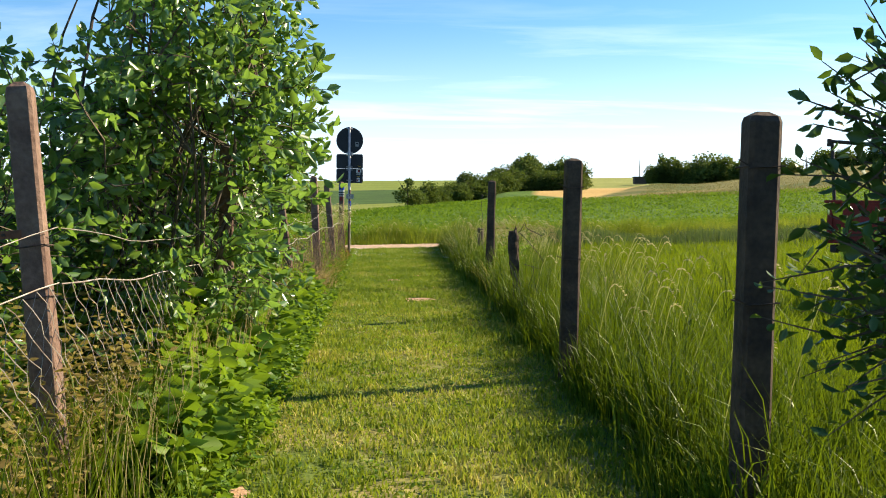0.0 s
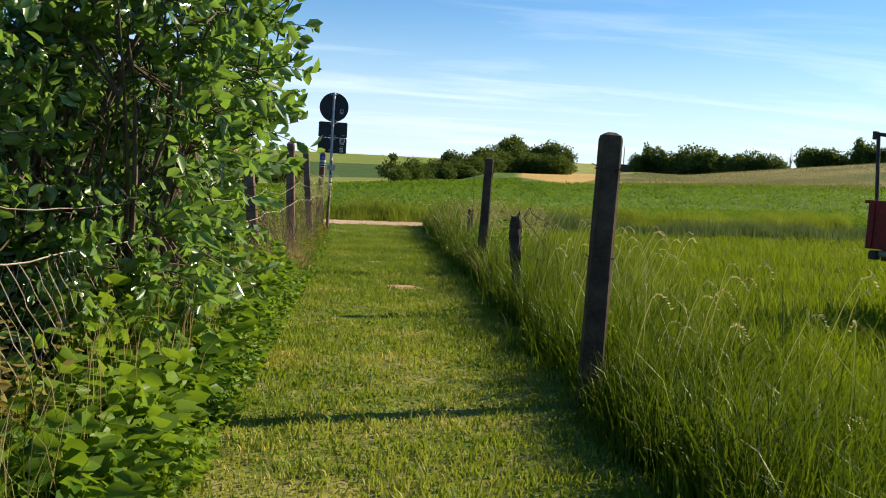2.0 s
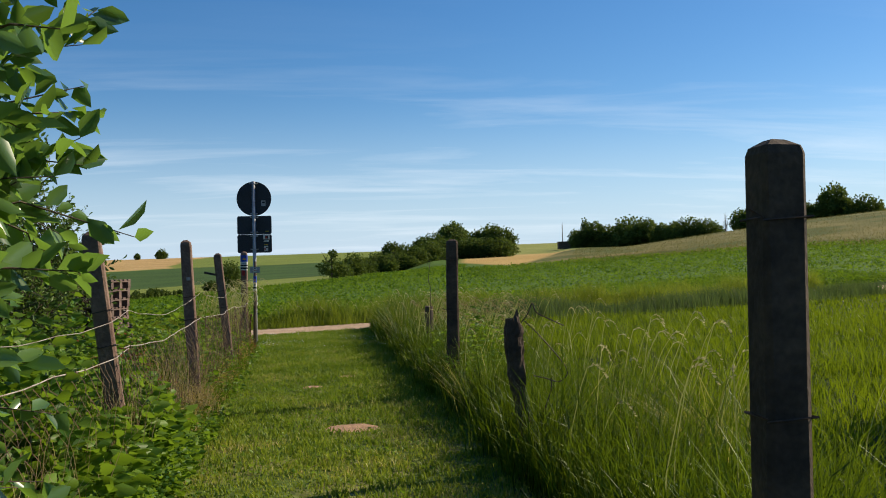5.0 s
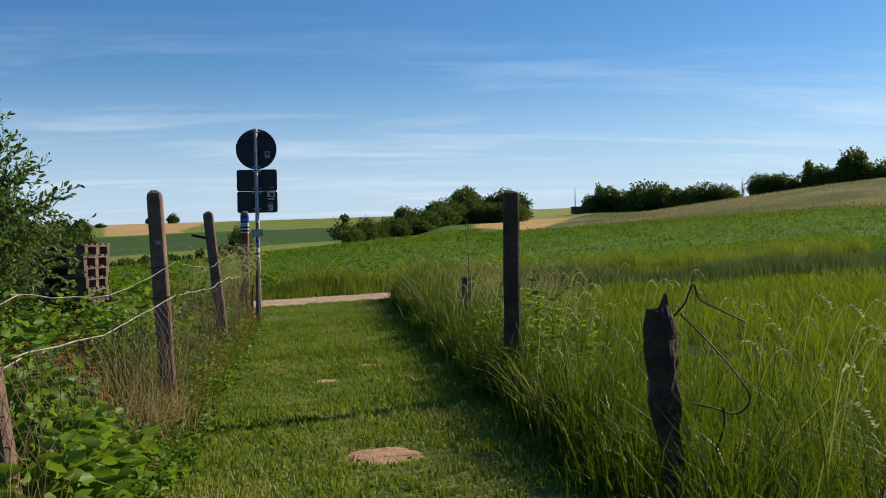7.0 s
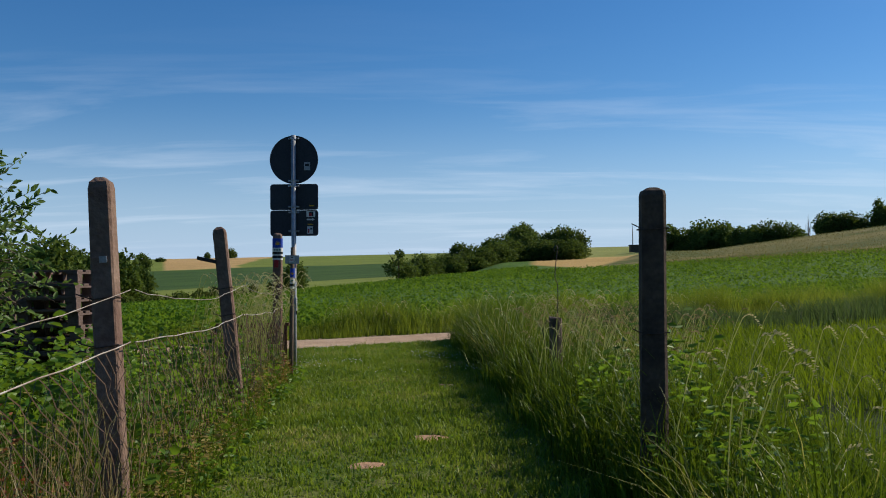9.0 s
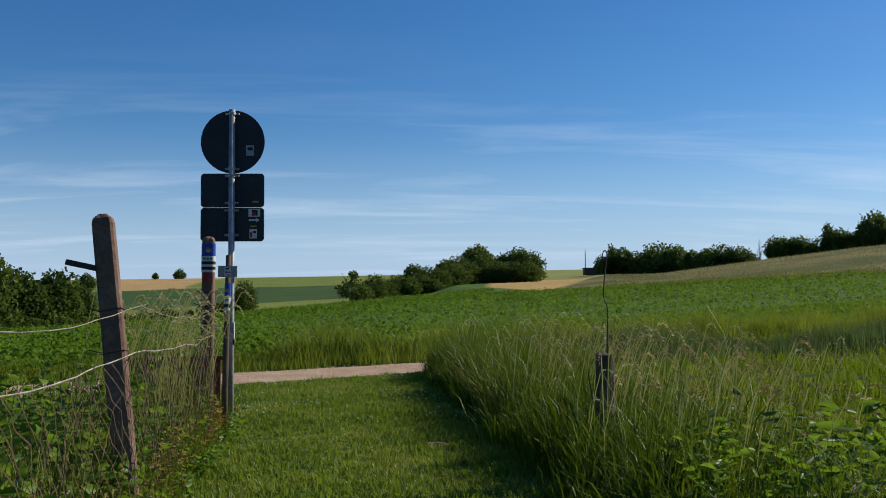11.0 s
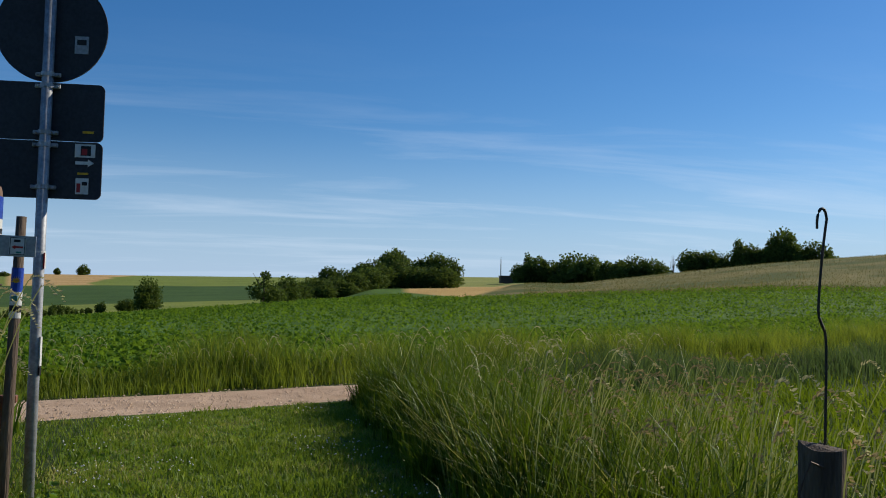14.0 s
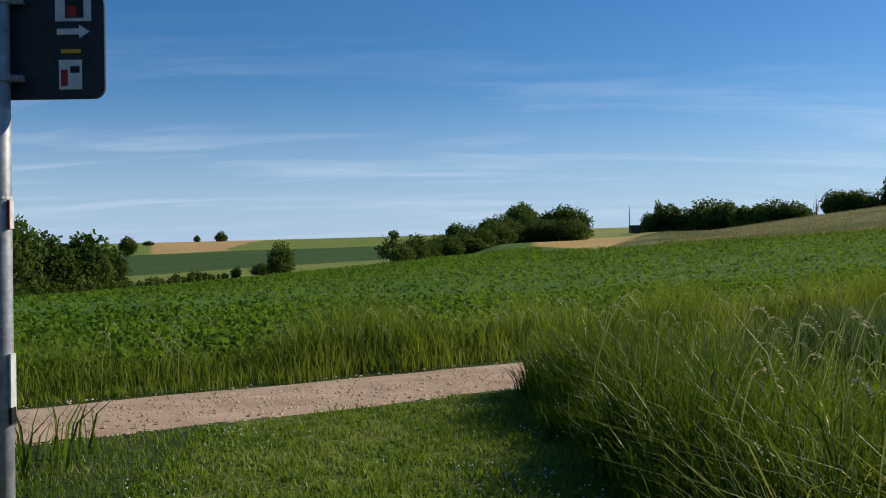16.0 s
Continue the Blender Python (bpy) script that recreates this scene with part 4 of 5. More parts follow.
# ---- shrubs and trees ----
def shrub(name, at, centre, radii, twigs, leaf, material, label, seed, slim=0.52, category="shrub", limbs=9, shoots=0, per=15, twig_len=0.55, clear=None):
    """Limbs rise from the base to the crown; leafy twigs spring from them and fill the crown unevenly."""
    r = np.random.default_rng(seed)
    ob = thing(name, pose(*at), label, category)
    c, rad = np.array(centre, float), np.array(radii, float)
    bm = bmesh.new()
    ends = []
    for k in range(limbs):
        d = r.normal(size=3)
        d[2] = abs(d[2]) * 0.9 + 0.05
        d /= np.linalg.norm(d)
        tip = c + d * rad * r.uniform(0.55, 0.95)
        start = np.array([r.normal() * 0.08, r.normal() * 0.08, -0.1])
        bend = r.normal(size=3) * 0.15
        pts = [start + (tip - start) * t + bend * math.sin(t * math.pi) + np.array([0, 0, 0.25]) * math.sin(t * math.pi) for t in np.linspace(0, 1, 7)]
        tube([tuple(p) for p in pts], list(np.linspace(0.024, 0.005, 7)), 6, bm)
        ends += pts[2:]
    ends = np.array(ends)
    pos, along = [], []
    for k in range(twigs):
        if k < shoots:
            d = np.array([r.normal() * 0.4, r.normal() * 0.4, 1.0])
            p0 = c + np.array([r.normal() * 0.5, r.normal() * 0.5, 0.55 + 0.3 * r.random()]) * rad
            ln = r.uniform(0.45, 0.8)
        else:
            d = r.normal(size=3)
            d /= np.linalg.norm(d)
            lump = 1 + 0.28 * noise.noise((float(d[0] * 2.2 + seed), float(d[1] * 2.2), float(d[2] * 2.2)))
            p0 = c + d * rad * lump * r.uniform(0.25, 0.95) ** 0.55
            gap = noise.noise((float(p0[0] * 1.5 + seed), float(p0[1] * 1.5), float(p0[2] * 1.5)))
            if p0[2] + at[2] < 0.1 or (rad[2] > 1 and p0[2] > 1.7 and gap < -0.03):
                continue
            ln = r.uniform(0.6, 1.1) * twig_len
            d = d * 0.8 + r.normal(size=3) * 0.45 + np.array([0, 0, 0.35])
        d = d / np.linalg.norm(d)
        tip = p0 + d * ln
        if clear and tip[0] + at[0] > clear[0] and min(p0[2], tip[2]) < clear[1]:
            continue
        mid = (p0 + tip) / 2 + np.array(at)
        if abs(mid[0] + 1.15) < 0.25 and 6.0 < mid[1] < 8.0 and 1.05 < mid[2] < 1.85:
            continue
        near = ends[np.argmin(((ends - p0) ** 2).sum(1))]
        tw = [p0, p0 + d * ln * 0.5 + r.normal(size=3) * 0.03, p0 + d * ln + np.array([0, 0, -0.06 * ln]) + r.normal(size=3) * 0.04]
        if k % 2 == 0 or k < shoots:
            tube([tuple(near), tuple((near + p0) / 2 + r.normal(size=3) * 0.03), tuple(tw[0])], [0.007, 0.006, 0.005], 3, bm, False)
        tube([tuple(p) for p in tw], [0.005, 0.0035, 0.0015], 3, bm, False)
        m = int(per * ln / twig_len)
        t = np.linspace(0.05, 1.0, m)[:, None]
        q = tw[0] * (1 - t) + tw[2] * t + (tw[1] - (tw[0] + tw[2]) / 2) * (4 * t * (1 - t))
        side = np.cross(d, r.normal(size=(m, 3)))
        side /= np.linalg.norm(side, axis=1, keepdims=True) + 1e-9
        pos.append(q)
        along.append(side * 0.8 + d * 0.7 + np.array([0, 0, -0.15]))
    part("trunk", bm, M_BARK, ob, "grey-brown stems and twigs")
    pos, along = np.concatenate(pos), np.concatenate(along)
    mesh_stuff("foliage", leaf_cloud(pos, along, r.uniform(0.6, 1.15, len(pos)) * leaf, slim), LEAF_FACES, len(pos), material, "dense green leaves", "", ob)
    return ob


shrub("plum_shrub", (-2.0, 7.2, 0), (0.55, -0.05, 2.4), (0.76, 1.1, 1.6), 500, 0.10, M_SHRUB, "tall leafy green shrub leaning over the fence", 3, limbs=12, shoots=16, per=19, clear=(-0.36, 1.3))
shrub("plum_shrub", (-1.5, 7.35, 0), (0.30, -0.05, 1.85), (0.60, 1.0, 0.85), 280, 0.105, M_SHRUB, "slender leafy shrub leaning towards the path", 27, limbs=9, shoots=0, per=17, twig_len=0.4, clear=(-0.36, 1.25))
shrub("plum_shrub", (-2.8, 5.8, 0), (0.0, 0.1, 1.1), (1.25, 1.35, 1.0), 340, 0.09, M_SHRUB, "tall leafy green shrub behind the wire fence", 11, limbs=10, shoots=16)
shrub("plum_shrub", (-4.2, 9.0, 0), (0, 0, 1.1), (1.7, 1.6, 1.0), 170, 0.11, M_SHRUB, "tall leafy green shrub behind the wire fence", 5, limbs=9, shoots=20)
shrub("plum_shrub", (-1.62, 7.3, 0), (0.1, 0.0, 1.05), (0.7, 1.3, 1.08), 520, 0.10, M_SHRUB, "low leafy shrub growing through the wire fence", 17, limbs=9, shoots=8, twig_len=0.4)
shrub("garden_bush", (-5.0, 17.2, 0), (0, 0, 1.45), (1.45, 1.4, 1.45), 1700, 0.085, M_BUSH, "grey-green garden bush behind the fence", 8, 0.42, limbs=10, shoots=14)
shrub("garden_bush", (-4.3, 16.2, 0), (0, 0, 0.65), (0.8, 0.8, 0.68), 420, 0.085, M_BUSH, "low green garden bush beside the pallets", 9, 0.45, limbs=7, shoots=14)
shrub("hedge_shrub", (1.98, 2.75, 0), (0.2, 0, 1.3), (0.66, 0.62, 0.72), 1700, 0.05, M_BACKLIT_LEAF, "twiggy shrub beside the concrete post, leaves darkened as if backlit", 21, 0.5, limbs=8, shoots=22, per=14, twig_len=0.34)


def tree_kind(seed, lumps, clump, name, label, dead=False):
    """A far tree one unit high: trunk, limbs and an uneven crown of leaf clumps."""
    r = np.random.default_rng(seed)
    ob = thing(name, pose(0, 0, 0), label, "tree")
    bm = bmesh.new()
    tube([(0, 0, -0.05), (0.01, 0, 0.2), (0.0, 0.01, 0.55)], [0.035, 0.028, 0.012], 7, bm)
    tips = []
    for k in range(7 if not dead else 14):
        a = r.uniform(0, 2 * math.pi)
        z = r.uniform(0.2, 0.5)
        ln = r.uniform(0.15, 0.32)
        tube([(0, 0, z), (math.cos(a) * ln * 0.5, math.sin(a) * ln * 0.5, z + 0.12), (math.cos(a) * ln * (0.5 if dead else 1), math.sin(a) * ln * (0.5 if dead else 1), z + r.uniform(0.2, 0.45))], [0.012, 0.008, 0.003], 5, bm)
    part("trunk", bm, M_BARK, ob)
    pos = []
    for cx, cy, cz, rx, rz, n in lumps:
        d = r.normal(size=(n, 3))
        d /= np.linalg.norm(d, axis=1, keepdims=True)
        lump = np.array([1 + 0.5 * noise.noise((float(v[0] * 2.5 + cx * 9), float(v[1] * 2.5 + seed), float(v[2] * 2.5))) for v in d])[:, None]
        pos.append(np.array([cx, cy, cz]) + d * np.array([rx, rx, rz]) * lump * (r.uniform(0.15, 1.0, (n, 1)) ** 0.4))
    if pos:
        pos = np.concatenate(pos)
        al = r.normal(size=(len(pos), 3))
        mesh_stuff("crown", plain_leaves(pos, al, r.uniform(0.5, 1.25, len(pos)) * clump * 1.1, 0.85), PLAIN_FACES, len(pos), M_WOODS, "dark green crown", "", ob)
    return ob


ROUND = tree_kind(31, [(0, 0, 0.58, 0.34, 0.36, 1900), (0.2, 0.1, 0.42, 0.26, 0.28, 850), (-0.22, 0, 0.40, 0.25, 0.27, 850), (0, -0.1, 0.22, 0.33, 0.2, 850)], 0.06, "broadleaf_tree", "dark green broadleaf tree in a far copse")
BROAD = tree_kind(32, [(0, 0, 0.5, 0.42, 0.40, 1900), (0.32, 0, 0.36, 0.30, 0.27, 1000), (-0.3, 0.1, 0.33, 0.32, 0.27, 1000), (0.05, 0, 0.18, 0.45, 0.18, 1000)], 0.064, "broadleaf_tree", "broad dark green tree in a far copse")
TALL = tree_kind(33, [(0, 0, 0.72, 0.17, 0.26, 476), (0.1, 0, 0.45, 0.24, 0.26, 544), (-0.12, 0, 0.36, 0.24, 0.24, 476), (0, 0, 0.18, 0.26, 0.16, 340)], 0.066, "broadleaf_tree", "tall narrow dark green tree in a far copse")
UMBRELLA = tree_kind(34, [(0.05, 0, 0.80, 0.15, 0.10, 176), (0.05, 0, 0.64, 0.12, 0.12, 81), (0.0, 0, 0.36, 0.42, 0.28, 884), (0.32, 0, 0.24, 0.3, 0.2, 408)], 0.066, "broadleaf_tree", "scrubby tree with a flat tuft on top")
BARE = tree_kind(35, [], 0.05, "dead_tree", "bare dead tree on the far ridge", True)
SPARSE = tree_kind(36, [(0.02, 0, 0.72, 0.2, 0.2, 420), (0.15, 0, 0.5, 0.16, 0.16, 260), (-0.1, 0, 0.45, 0.2, 0.2, 260)], 0.06, "broadleaf_tree", "small open-crowned tree on the far ridge")


VINE = tree_kind(37, [(0, 0, 0.55, 0.34, 0.42, 260), (0.1, 0, 0.25, 0.3, 0.22, 140)], 0.15, "vine_bush", "small green bush in a far row of vines")


def plant(kind, az, r, height, wide=1.0, sink=0.0, first=False, turn=None):
    a = radians(az)
    x, y = HUB[0] + math.sin(a) * r, HUB[1] + math.cos(a) * r
    m = pose(x, y, float(land(x, y)) - sink, 0, 0, random.uniform(0, 360) if turn is None else turn) @ Matrix.Diagonal((height * wide, height * wide, height, 1))
    if first:
        kind.matrix_world = m
        return kind
    return copy_thing(kind, m @ Matrix.Diagonal((1 / kind.scale.x, 1 / kind.scale.y, 1 / kind.scale.z, 1)))


# copse left of the gap
plant(UMBRELLA, -3.1, 121, 4.6, 1.0, first=True, turn=0)
plant(BROAD, -1.6, 140, 4.0, 1.2, first=True)
for az, r, h, w, kind in ((-0.2, 160, 5.6, 1.1, BROAD), (0.9, 172, 8.4, 1.0, None), (1.9, 170, 7.0, 1.1, BROAD), (2.9, 178, 8.0, 1.0, None), (3.8, 186, 8.6, 0.9, BROAD), (4.7, 195, 11.4, 0.9, None), (5.4, 192, 9.0, 0.95, BROAD), (6.6, 186, 8.6, 0.95, None), (7.5, 186, 10.2, 0.9, None), (8.4, 186, 9.0, 0.8, BROAD)):
    plant(kind or ROUND, az, r, h * 0.72, w * 1.15)
plant(ROUND, 5.0, 200, 8.8, 0.95, first=True)
for az, r, h in ((-2.4, 132, 2.6), (-0.9, 150, 3.2), (0.4, 160, 3.8), (1.4, 165, 4.2), (2.4, 168, 4.0), (3.3, 172, 4.4), (4.3, 178, 4.6), (6.0, 180, 4.6), (7.0, 178, 4.4), (8.0, 178, 4.2)):
    plant(BROAD, az, r, h, 1.5)
# wood on the ridge to the right of the gap
plant(TALL, 13.3, 300, 10.5, 0.8, 1.0, first=True)
for az, r, h, w in ((12.8, 290, 8, 1.2), (13.9, 292, 11, 1.2), (14.9, 290, 12, 1.1), (16.0, 285, 12, 1.2), (17.1, 280, 12, 1.2), (18.2, 270, 9, 1.2), (19.0, 265, 9, 1.2), (20.0, 262, 10, 1.2), (21.0, 260, 11, 1.2), (23.2, 250, 10, 1.3), (24.2, 250, 11, 1.2), (25.4, 248, 11, 1.2), (26.3, 246, 10, 1.3), (27.2, 244, 11, 1.2), (28.4, 242, 14, 0.9), (29.2, 240, 11, 1.2), (30.2, 238, 10, 1.2)):
    plant(random.choice((ROUND, BROAD)), az, r, h * (0.86 if az < 18.5 else 0.74) * random.uniform(0.8, 1.15), w * 0.98, 1.0)
plant(BARE, 22.1, 250, 9.5, 0.5, 1.0, first=True)
plant(BARE, 22.6, 250, 8.5, 0.5, 1.0)
plant(SPARSE, 25.9, 246, 10.5, 0.6, 1.0, first=True)
# lone trees and the copse to the far left
plant(BROAD, -9.8, 112, 4.0, 0.85)
plant(BROAD, -11.0, 118, 1.6, 1.6)
for az, r, h, w in ((-26.5, 96, 8.0, 0.9), (-24.6, 92, 8.4, 0.9), (-22.8, 100, 7.2, 1.0), (-20.8, 104, 7.0, 1.0), (-28.5, 95, 8.0, 1.0), (-19.6, 112, 5.4, 1.0)):
    plant(random.choice((ROUND, BROAD)), az, r, h, w, 0.3)
plant(ROUND, -18.9, 330, 7, 1.0)
plant(BROAD, -13.6, 560, 7.0, 0.9, 0.4)
plant(ROUND, -15.0, 560, 4.5, 1.0, 0.4)
plant(BROAD, -17.8, 480, 2.5, 2.0)
for k in range(48):
    plant(VINE, -25.5 + k * 0.28 + random.uniform(-0.12, 0.12), 84 + k * 0.6, random.uniform(0.7, 1.5), random.uniform(0.7, 1.1), first=k == 0)

mast = thing("radio_mast", pose(HUB[0] + math.sin(radians(11.6)) * 520, HUB[1] + math.cos(radians(11.6)) * 520, 12.0), "thin grey mast on the far horizon", "mast")
part("shaft", tube([(0, 0, -2), (0, 0, 14)], [0.45, 0.22], 6), M_GREY_PLATE, mast)
part("antenna", tube([(0, 0, 10.5), (0, 0, 15.5)], 0.12, 5), M_GREY_PLATE, mast)
wall = thing("dark_hut", pose(HUB[0] + math.sin(radians(12.1)) * 300, HUB[1] + math.cos(radians(12.1)) * 300, float(land(62, 308)) + 0.1), "low dark hut at the edge of the wood", "hut")
part("wall", block(6, 3, 2.2, (0, 0, 1.0), 0.05), M_OLD_WOOD, wall)
part("roof", block(6.4, 3.4, 0.25, (0, 0, 2.2), 0.05), M_BLACK_IRON, wall)


# ---- grass, crop and weeds ----
def scatter(n, x0, x1, y0, y1, keep=None):
    p = np.stack([rng.uniform(x0, x1, n), rng.uniform(y0, y1, n)], 1)
    return p[keep(p[:, 0], p[:, 1])] if keep is not None else p


def wave(x, y, s=0.8):
    return np.sin(x * 2.1 * s + np.sin(y * 1.3 * s)) * np.sin(y * 1.7 * s + 1.3 * np.sin(x * 0.9 * s))


def off_patches(x, y):
    ok = np.ones(len(x), bool)
    for cx, cy, rx, ry, _ in PATCHES:
        ok &= ((x - cx) / rx) ** 2 + ((y - cy) / ry) ** 2 > 0.75
    return ok


def on_lawn(x, y):
    jag = 0.10 * wave(x * 2, y * 2)
    return (x > path_left(y) - 0.15 + jag) & (x < path_right(y) + 0.12) & (y < track_mid(x) - TRACK_HALF + 0.12 * wave(x * 3, y * 3)) & off_patches(x, y)


p = scatter(345000, -3.2, 2.0, 1.2, 29, on_lawn)
green = rng.random(len(p)) < smooth(p[:, 1], 8, 16)
for q, material, label in ((p[~green], M_LAWN, "short mown grass with dry yellow patches on the path"), (p[green], M_LAWN_GREEN, "short green mown grass on the path")):
    high = rng.uniform(0.012, 0.055, len(q)) * (1 + 0.45 * wave(q[:, 0], q[:, 1]) + 0.5 * wave(q[:, 0], q[:, 1], 6))
    blades("mown_grass", q, high, 0.010, material, label, 0.8, 0.3, segs=2)
left_of_sign = scatter(40000, -9, -1.6, 21, 28, lambda x, y: (y > 21.3 + 0.1 * wave(x, y)) & (x < path_left(y)) & (y < track_mid(x) - TRACK_HALF))
blades("mown_grass", left_of_sign, rng.uniform(0.03, 0.07, len(left_of_sign)), 0.008, M_LAWN_GREEN, "short mown grass beside the track", 0.8, 0.3, segs=2)


def tufted(p, tufts, spread):
    """Draws scattered points together into tufts; gives each point's way out of its tuft and its tuft's vigour."""
    which = rng.integers(0, tufts, len(p))
    centre = p[rng.integers(0, len(p), tufts)]
    vigour = rng.uniform(0.6, 1.35, tufts)
    off = rng.normal(size=p.shape) * spread * vigour[which][:, None]
    sway = rng.uniform(-0.6, 0.6, tufts)[which]
    return centre[which] + off, np.arctan2(off[:, 1], off[:, 0]) + sway, vigour[which]


p = scatter(42000, -3.0, 2.0, 2.0, 27, on_lawn)
p = p[wave(p[:, 0], p[:, 1], 1.2) > -0.2]
p, way, vigour = tufted(p, 1700, 0.032)
p_ok = on_lawn(p[:, 0], p[:, 1])
blades("lawn_tufts", p[p_ok], (rng.uniform(0.03, 0.085, len(p)) * vigour)[p_ok], 0.008, M_LAWN_GREEN, "uneven tufts of coarser grass in the mown path", 0.9, 0.4, segs=2, way=way[p_ok])


def on_verge(x, y):
    d = x - path_right(y)
    return (d > 0.06 + 0.10 * wave(x * 2, y * 2)) & (d < 1.5) & (y < track_mid(x) - TRACK_HALF - 0.1)


p = scatter(300000, -0.5, 3.4, 1.2, 30, on_verge)
d = p[:, 0] - path_right(p[:, 1])
keep = (rng.random(len(p)) < np.clip(1.3 - d * 0.95, 0.26, 1)) & (np.hypot(p[:, 0] - 0.4, (p[:, 1] - 1.2)) > 0.9)
p = p[keep]
p, way, vigour = tufted(p, 3600, 0.065)
d = p[:, 0] - path_right(p[:, 1])
tall = (0.40 + 0.24 * smooth(d, 0, 0.3) + 0.13 * wave(p[:, 0], p[:, 1], 1.6)) * vigour * rng.uniform(0.45, 1.15, len(p)) * (1 + 0.22 * smooth(p[:, 1], 15, 21))
broad = rng.random(len(p)) < 0.45 + 0.25 * smooth(p[:, 1], 14, 19)
blades("tall_grass", p[~broad], tall[~broad], rng.uniform(0.004, 0.009, (~broad).sum()), M_TALL, "tall uncut green grass along the fence line", 0.45, 0.6, (0.08, -0.05), 3, way=way[~broad])
blades("tall_grass", p[broad], tall[broad] * 0.85, rng.uniform(0.009, 0.017, broad.sum()), M_TALL, "broad arching grass leaves along the fence line", 0.65, 0.5, (0.03, -0.05), 3, way=way[broad], arch=0.3)


q = scatter(46000, -0.5, 3.0, 10.5, 28, lambda x, y: on_verge(x, y) & (x - path_right(y) > 0.12) & (wave(x, y, 0.9) > 0.1) & ((y < 14.5) | (y > 18.5)))
q = q[rng.random(len(q)) < 0.42]
q, lie, vigour = tufted(q, 330, 0.055)
blades("yellow_grass", q, rng.uniform(0.4, 0.85, len(q)) * vigour, rng.uniform(0.004, 0.009, len(q)), M_YELLOW_GRASS, "yellowing tufts of tall grass along the fence line", 0.8, 0.5, (-0.35, -0.2), 3, way=lie, arch=0.25)


def on_meadow(x, y):
    return (x - path_right(y) > 1.2) & (y < track_mid(x) - TRACK_HALF - 0.2)


p = scatter(150000, 1.8, 13, 2.5, 28, on_meadow)
p = p[rng.random(len(p)) < np.clip(1.4 - 0.045 * p[:, 1], 0.4, 1) * (1 - smooth(p[:, 0], 10, 13)) * smooth(p[:, 1], 2.4, 4.5)]
p, way, vigour = tufted(p, 9000, 0.085)
blades("meadow_grass", p, rng.uniform(0.14, 0.42, len(p)) * vigour * (1 + 0.4 * wave(p[:, 0], p[:, 1], 0.7)) * (1 - 0.3 * smooth(p[:, 1], 9, 15)) * (1 + 0.35 * wave(p[:, 0], p[:, 1], 1.7)), rng.uniform(0.006, 0.015, len(p)), M_MEADOW, "bright green meadow grass behind the posts", 0.7, 0.5, (-0.2, -0.1), 2, way=way)
p = scatter(85000, 2, 36, 14, 50, lambda x, y: on_meadow(x, y) & (np.hypot(x, y - 3) > 17))
blades("meadow_grass", p, rng.uniform(0.06, 0.20, len(p)) * (1 + 0.4 * wave(p[:, 0], p[:, 1], 0.5)), rng.uniform(0.015, 0.04, len(p)), M_MEADOW, "bright green meadow stretching to the track", 0.8, 0.5, (-0.2, -0.1), 2)
# taller grey-green bank along the near side of the track, in the right-hand meadow
x = rng.uniform(1.0, 36, 30000)
p = np.stack([x, track_mid(x) - TRACK_HALF - np.abs(rng.normal(0.2, 0.9, 30000)) - 0.05], 1)
p = p[(p[:, 0] < 18.5) | (p[:, 0] > 22.5)]
blades("bank_grass", p, rng.uniform(0.2, 0.6, len(p)) * (1 + 0.45 * wave(p[:, 0], p[:, 1], 0.6)), rng.uniform(0.010, 0.024, len(p)), M_BANK, "tall grey-green grass bordering the track", 0.5, 0.6, (-0.2, -0.1), 2)
# far side of the track
x = rng.uniform(-15, 18, 38000)
d = rng.uniform(0, 1.7, 38000) ** 1.1
p = np.stack([x, track_mid(x) + TRACK_HALF + d + 0.12 * wave(x * 3, x)], 1)
blades("verge_grass", p, (0.18 + 0.48 * smooth(d, 0.1, 0.8)) * (1 + 0.45 * wave(p[:, 0], p[:, 1], 0.9)) * rng.uniform(0.5, 1.2, len(p)) * (0.6 + 0.5 * smooth(p[:, 0], -4.0, -1.5)), rng.uniform(0.006, 0.016, len(p)), M_VERGE, "yellow-green verge grass between track and crop", 0.55, 0.5, (-0.2, 0), 2)


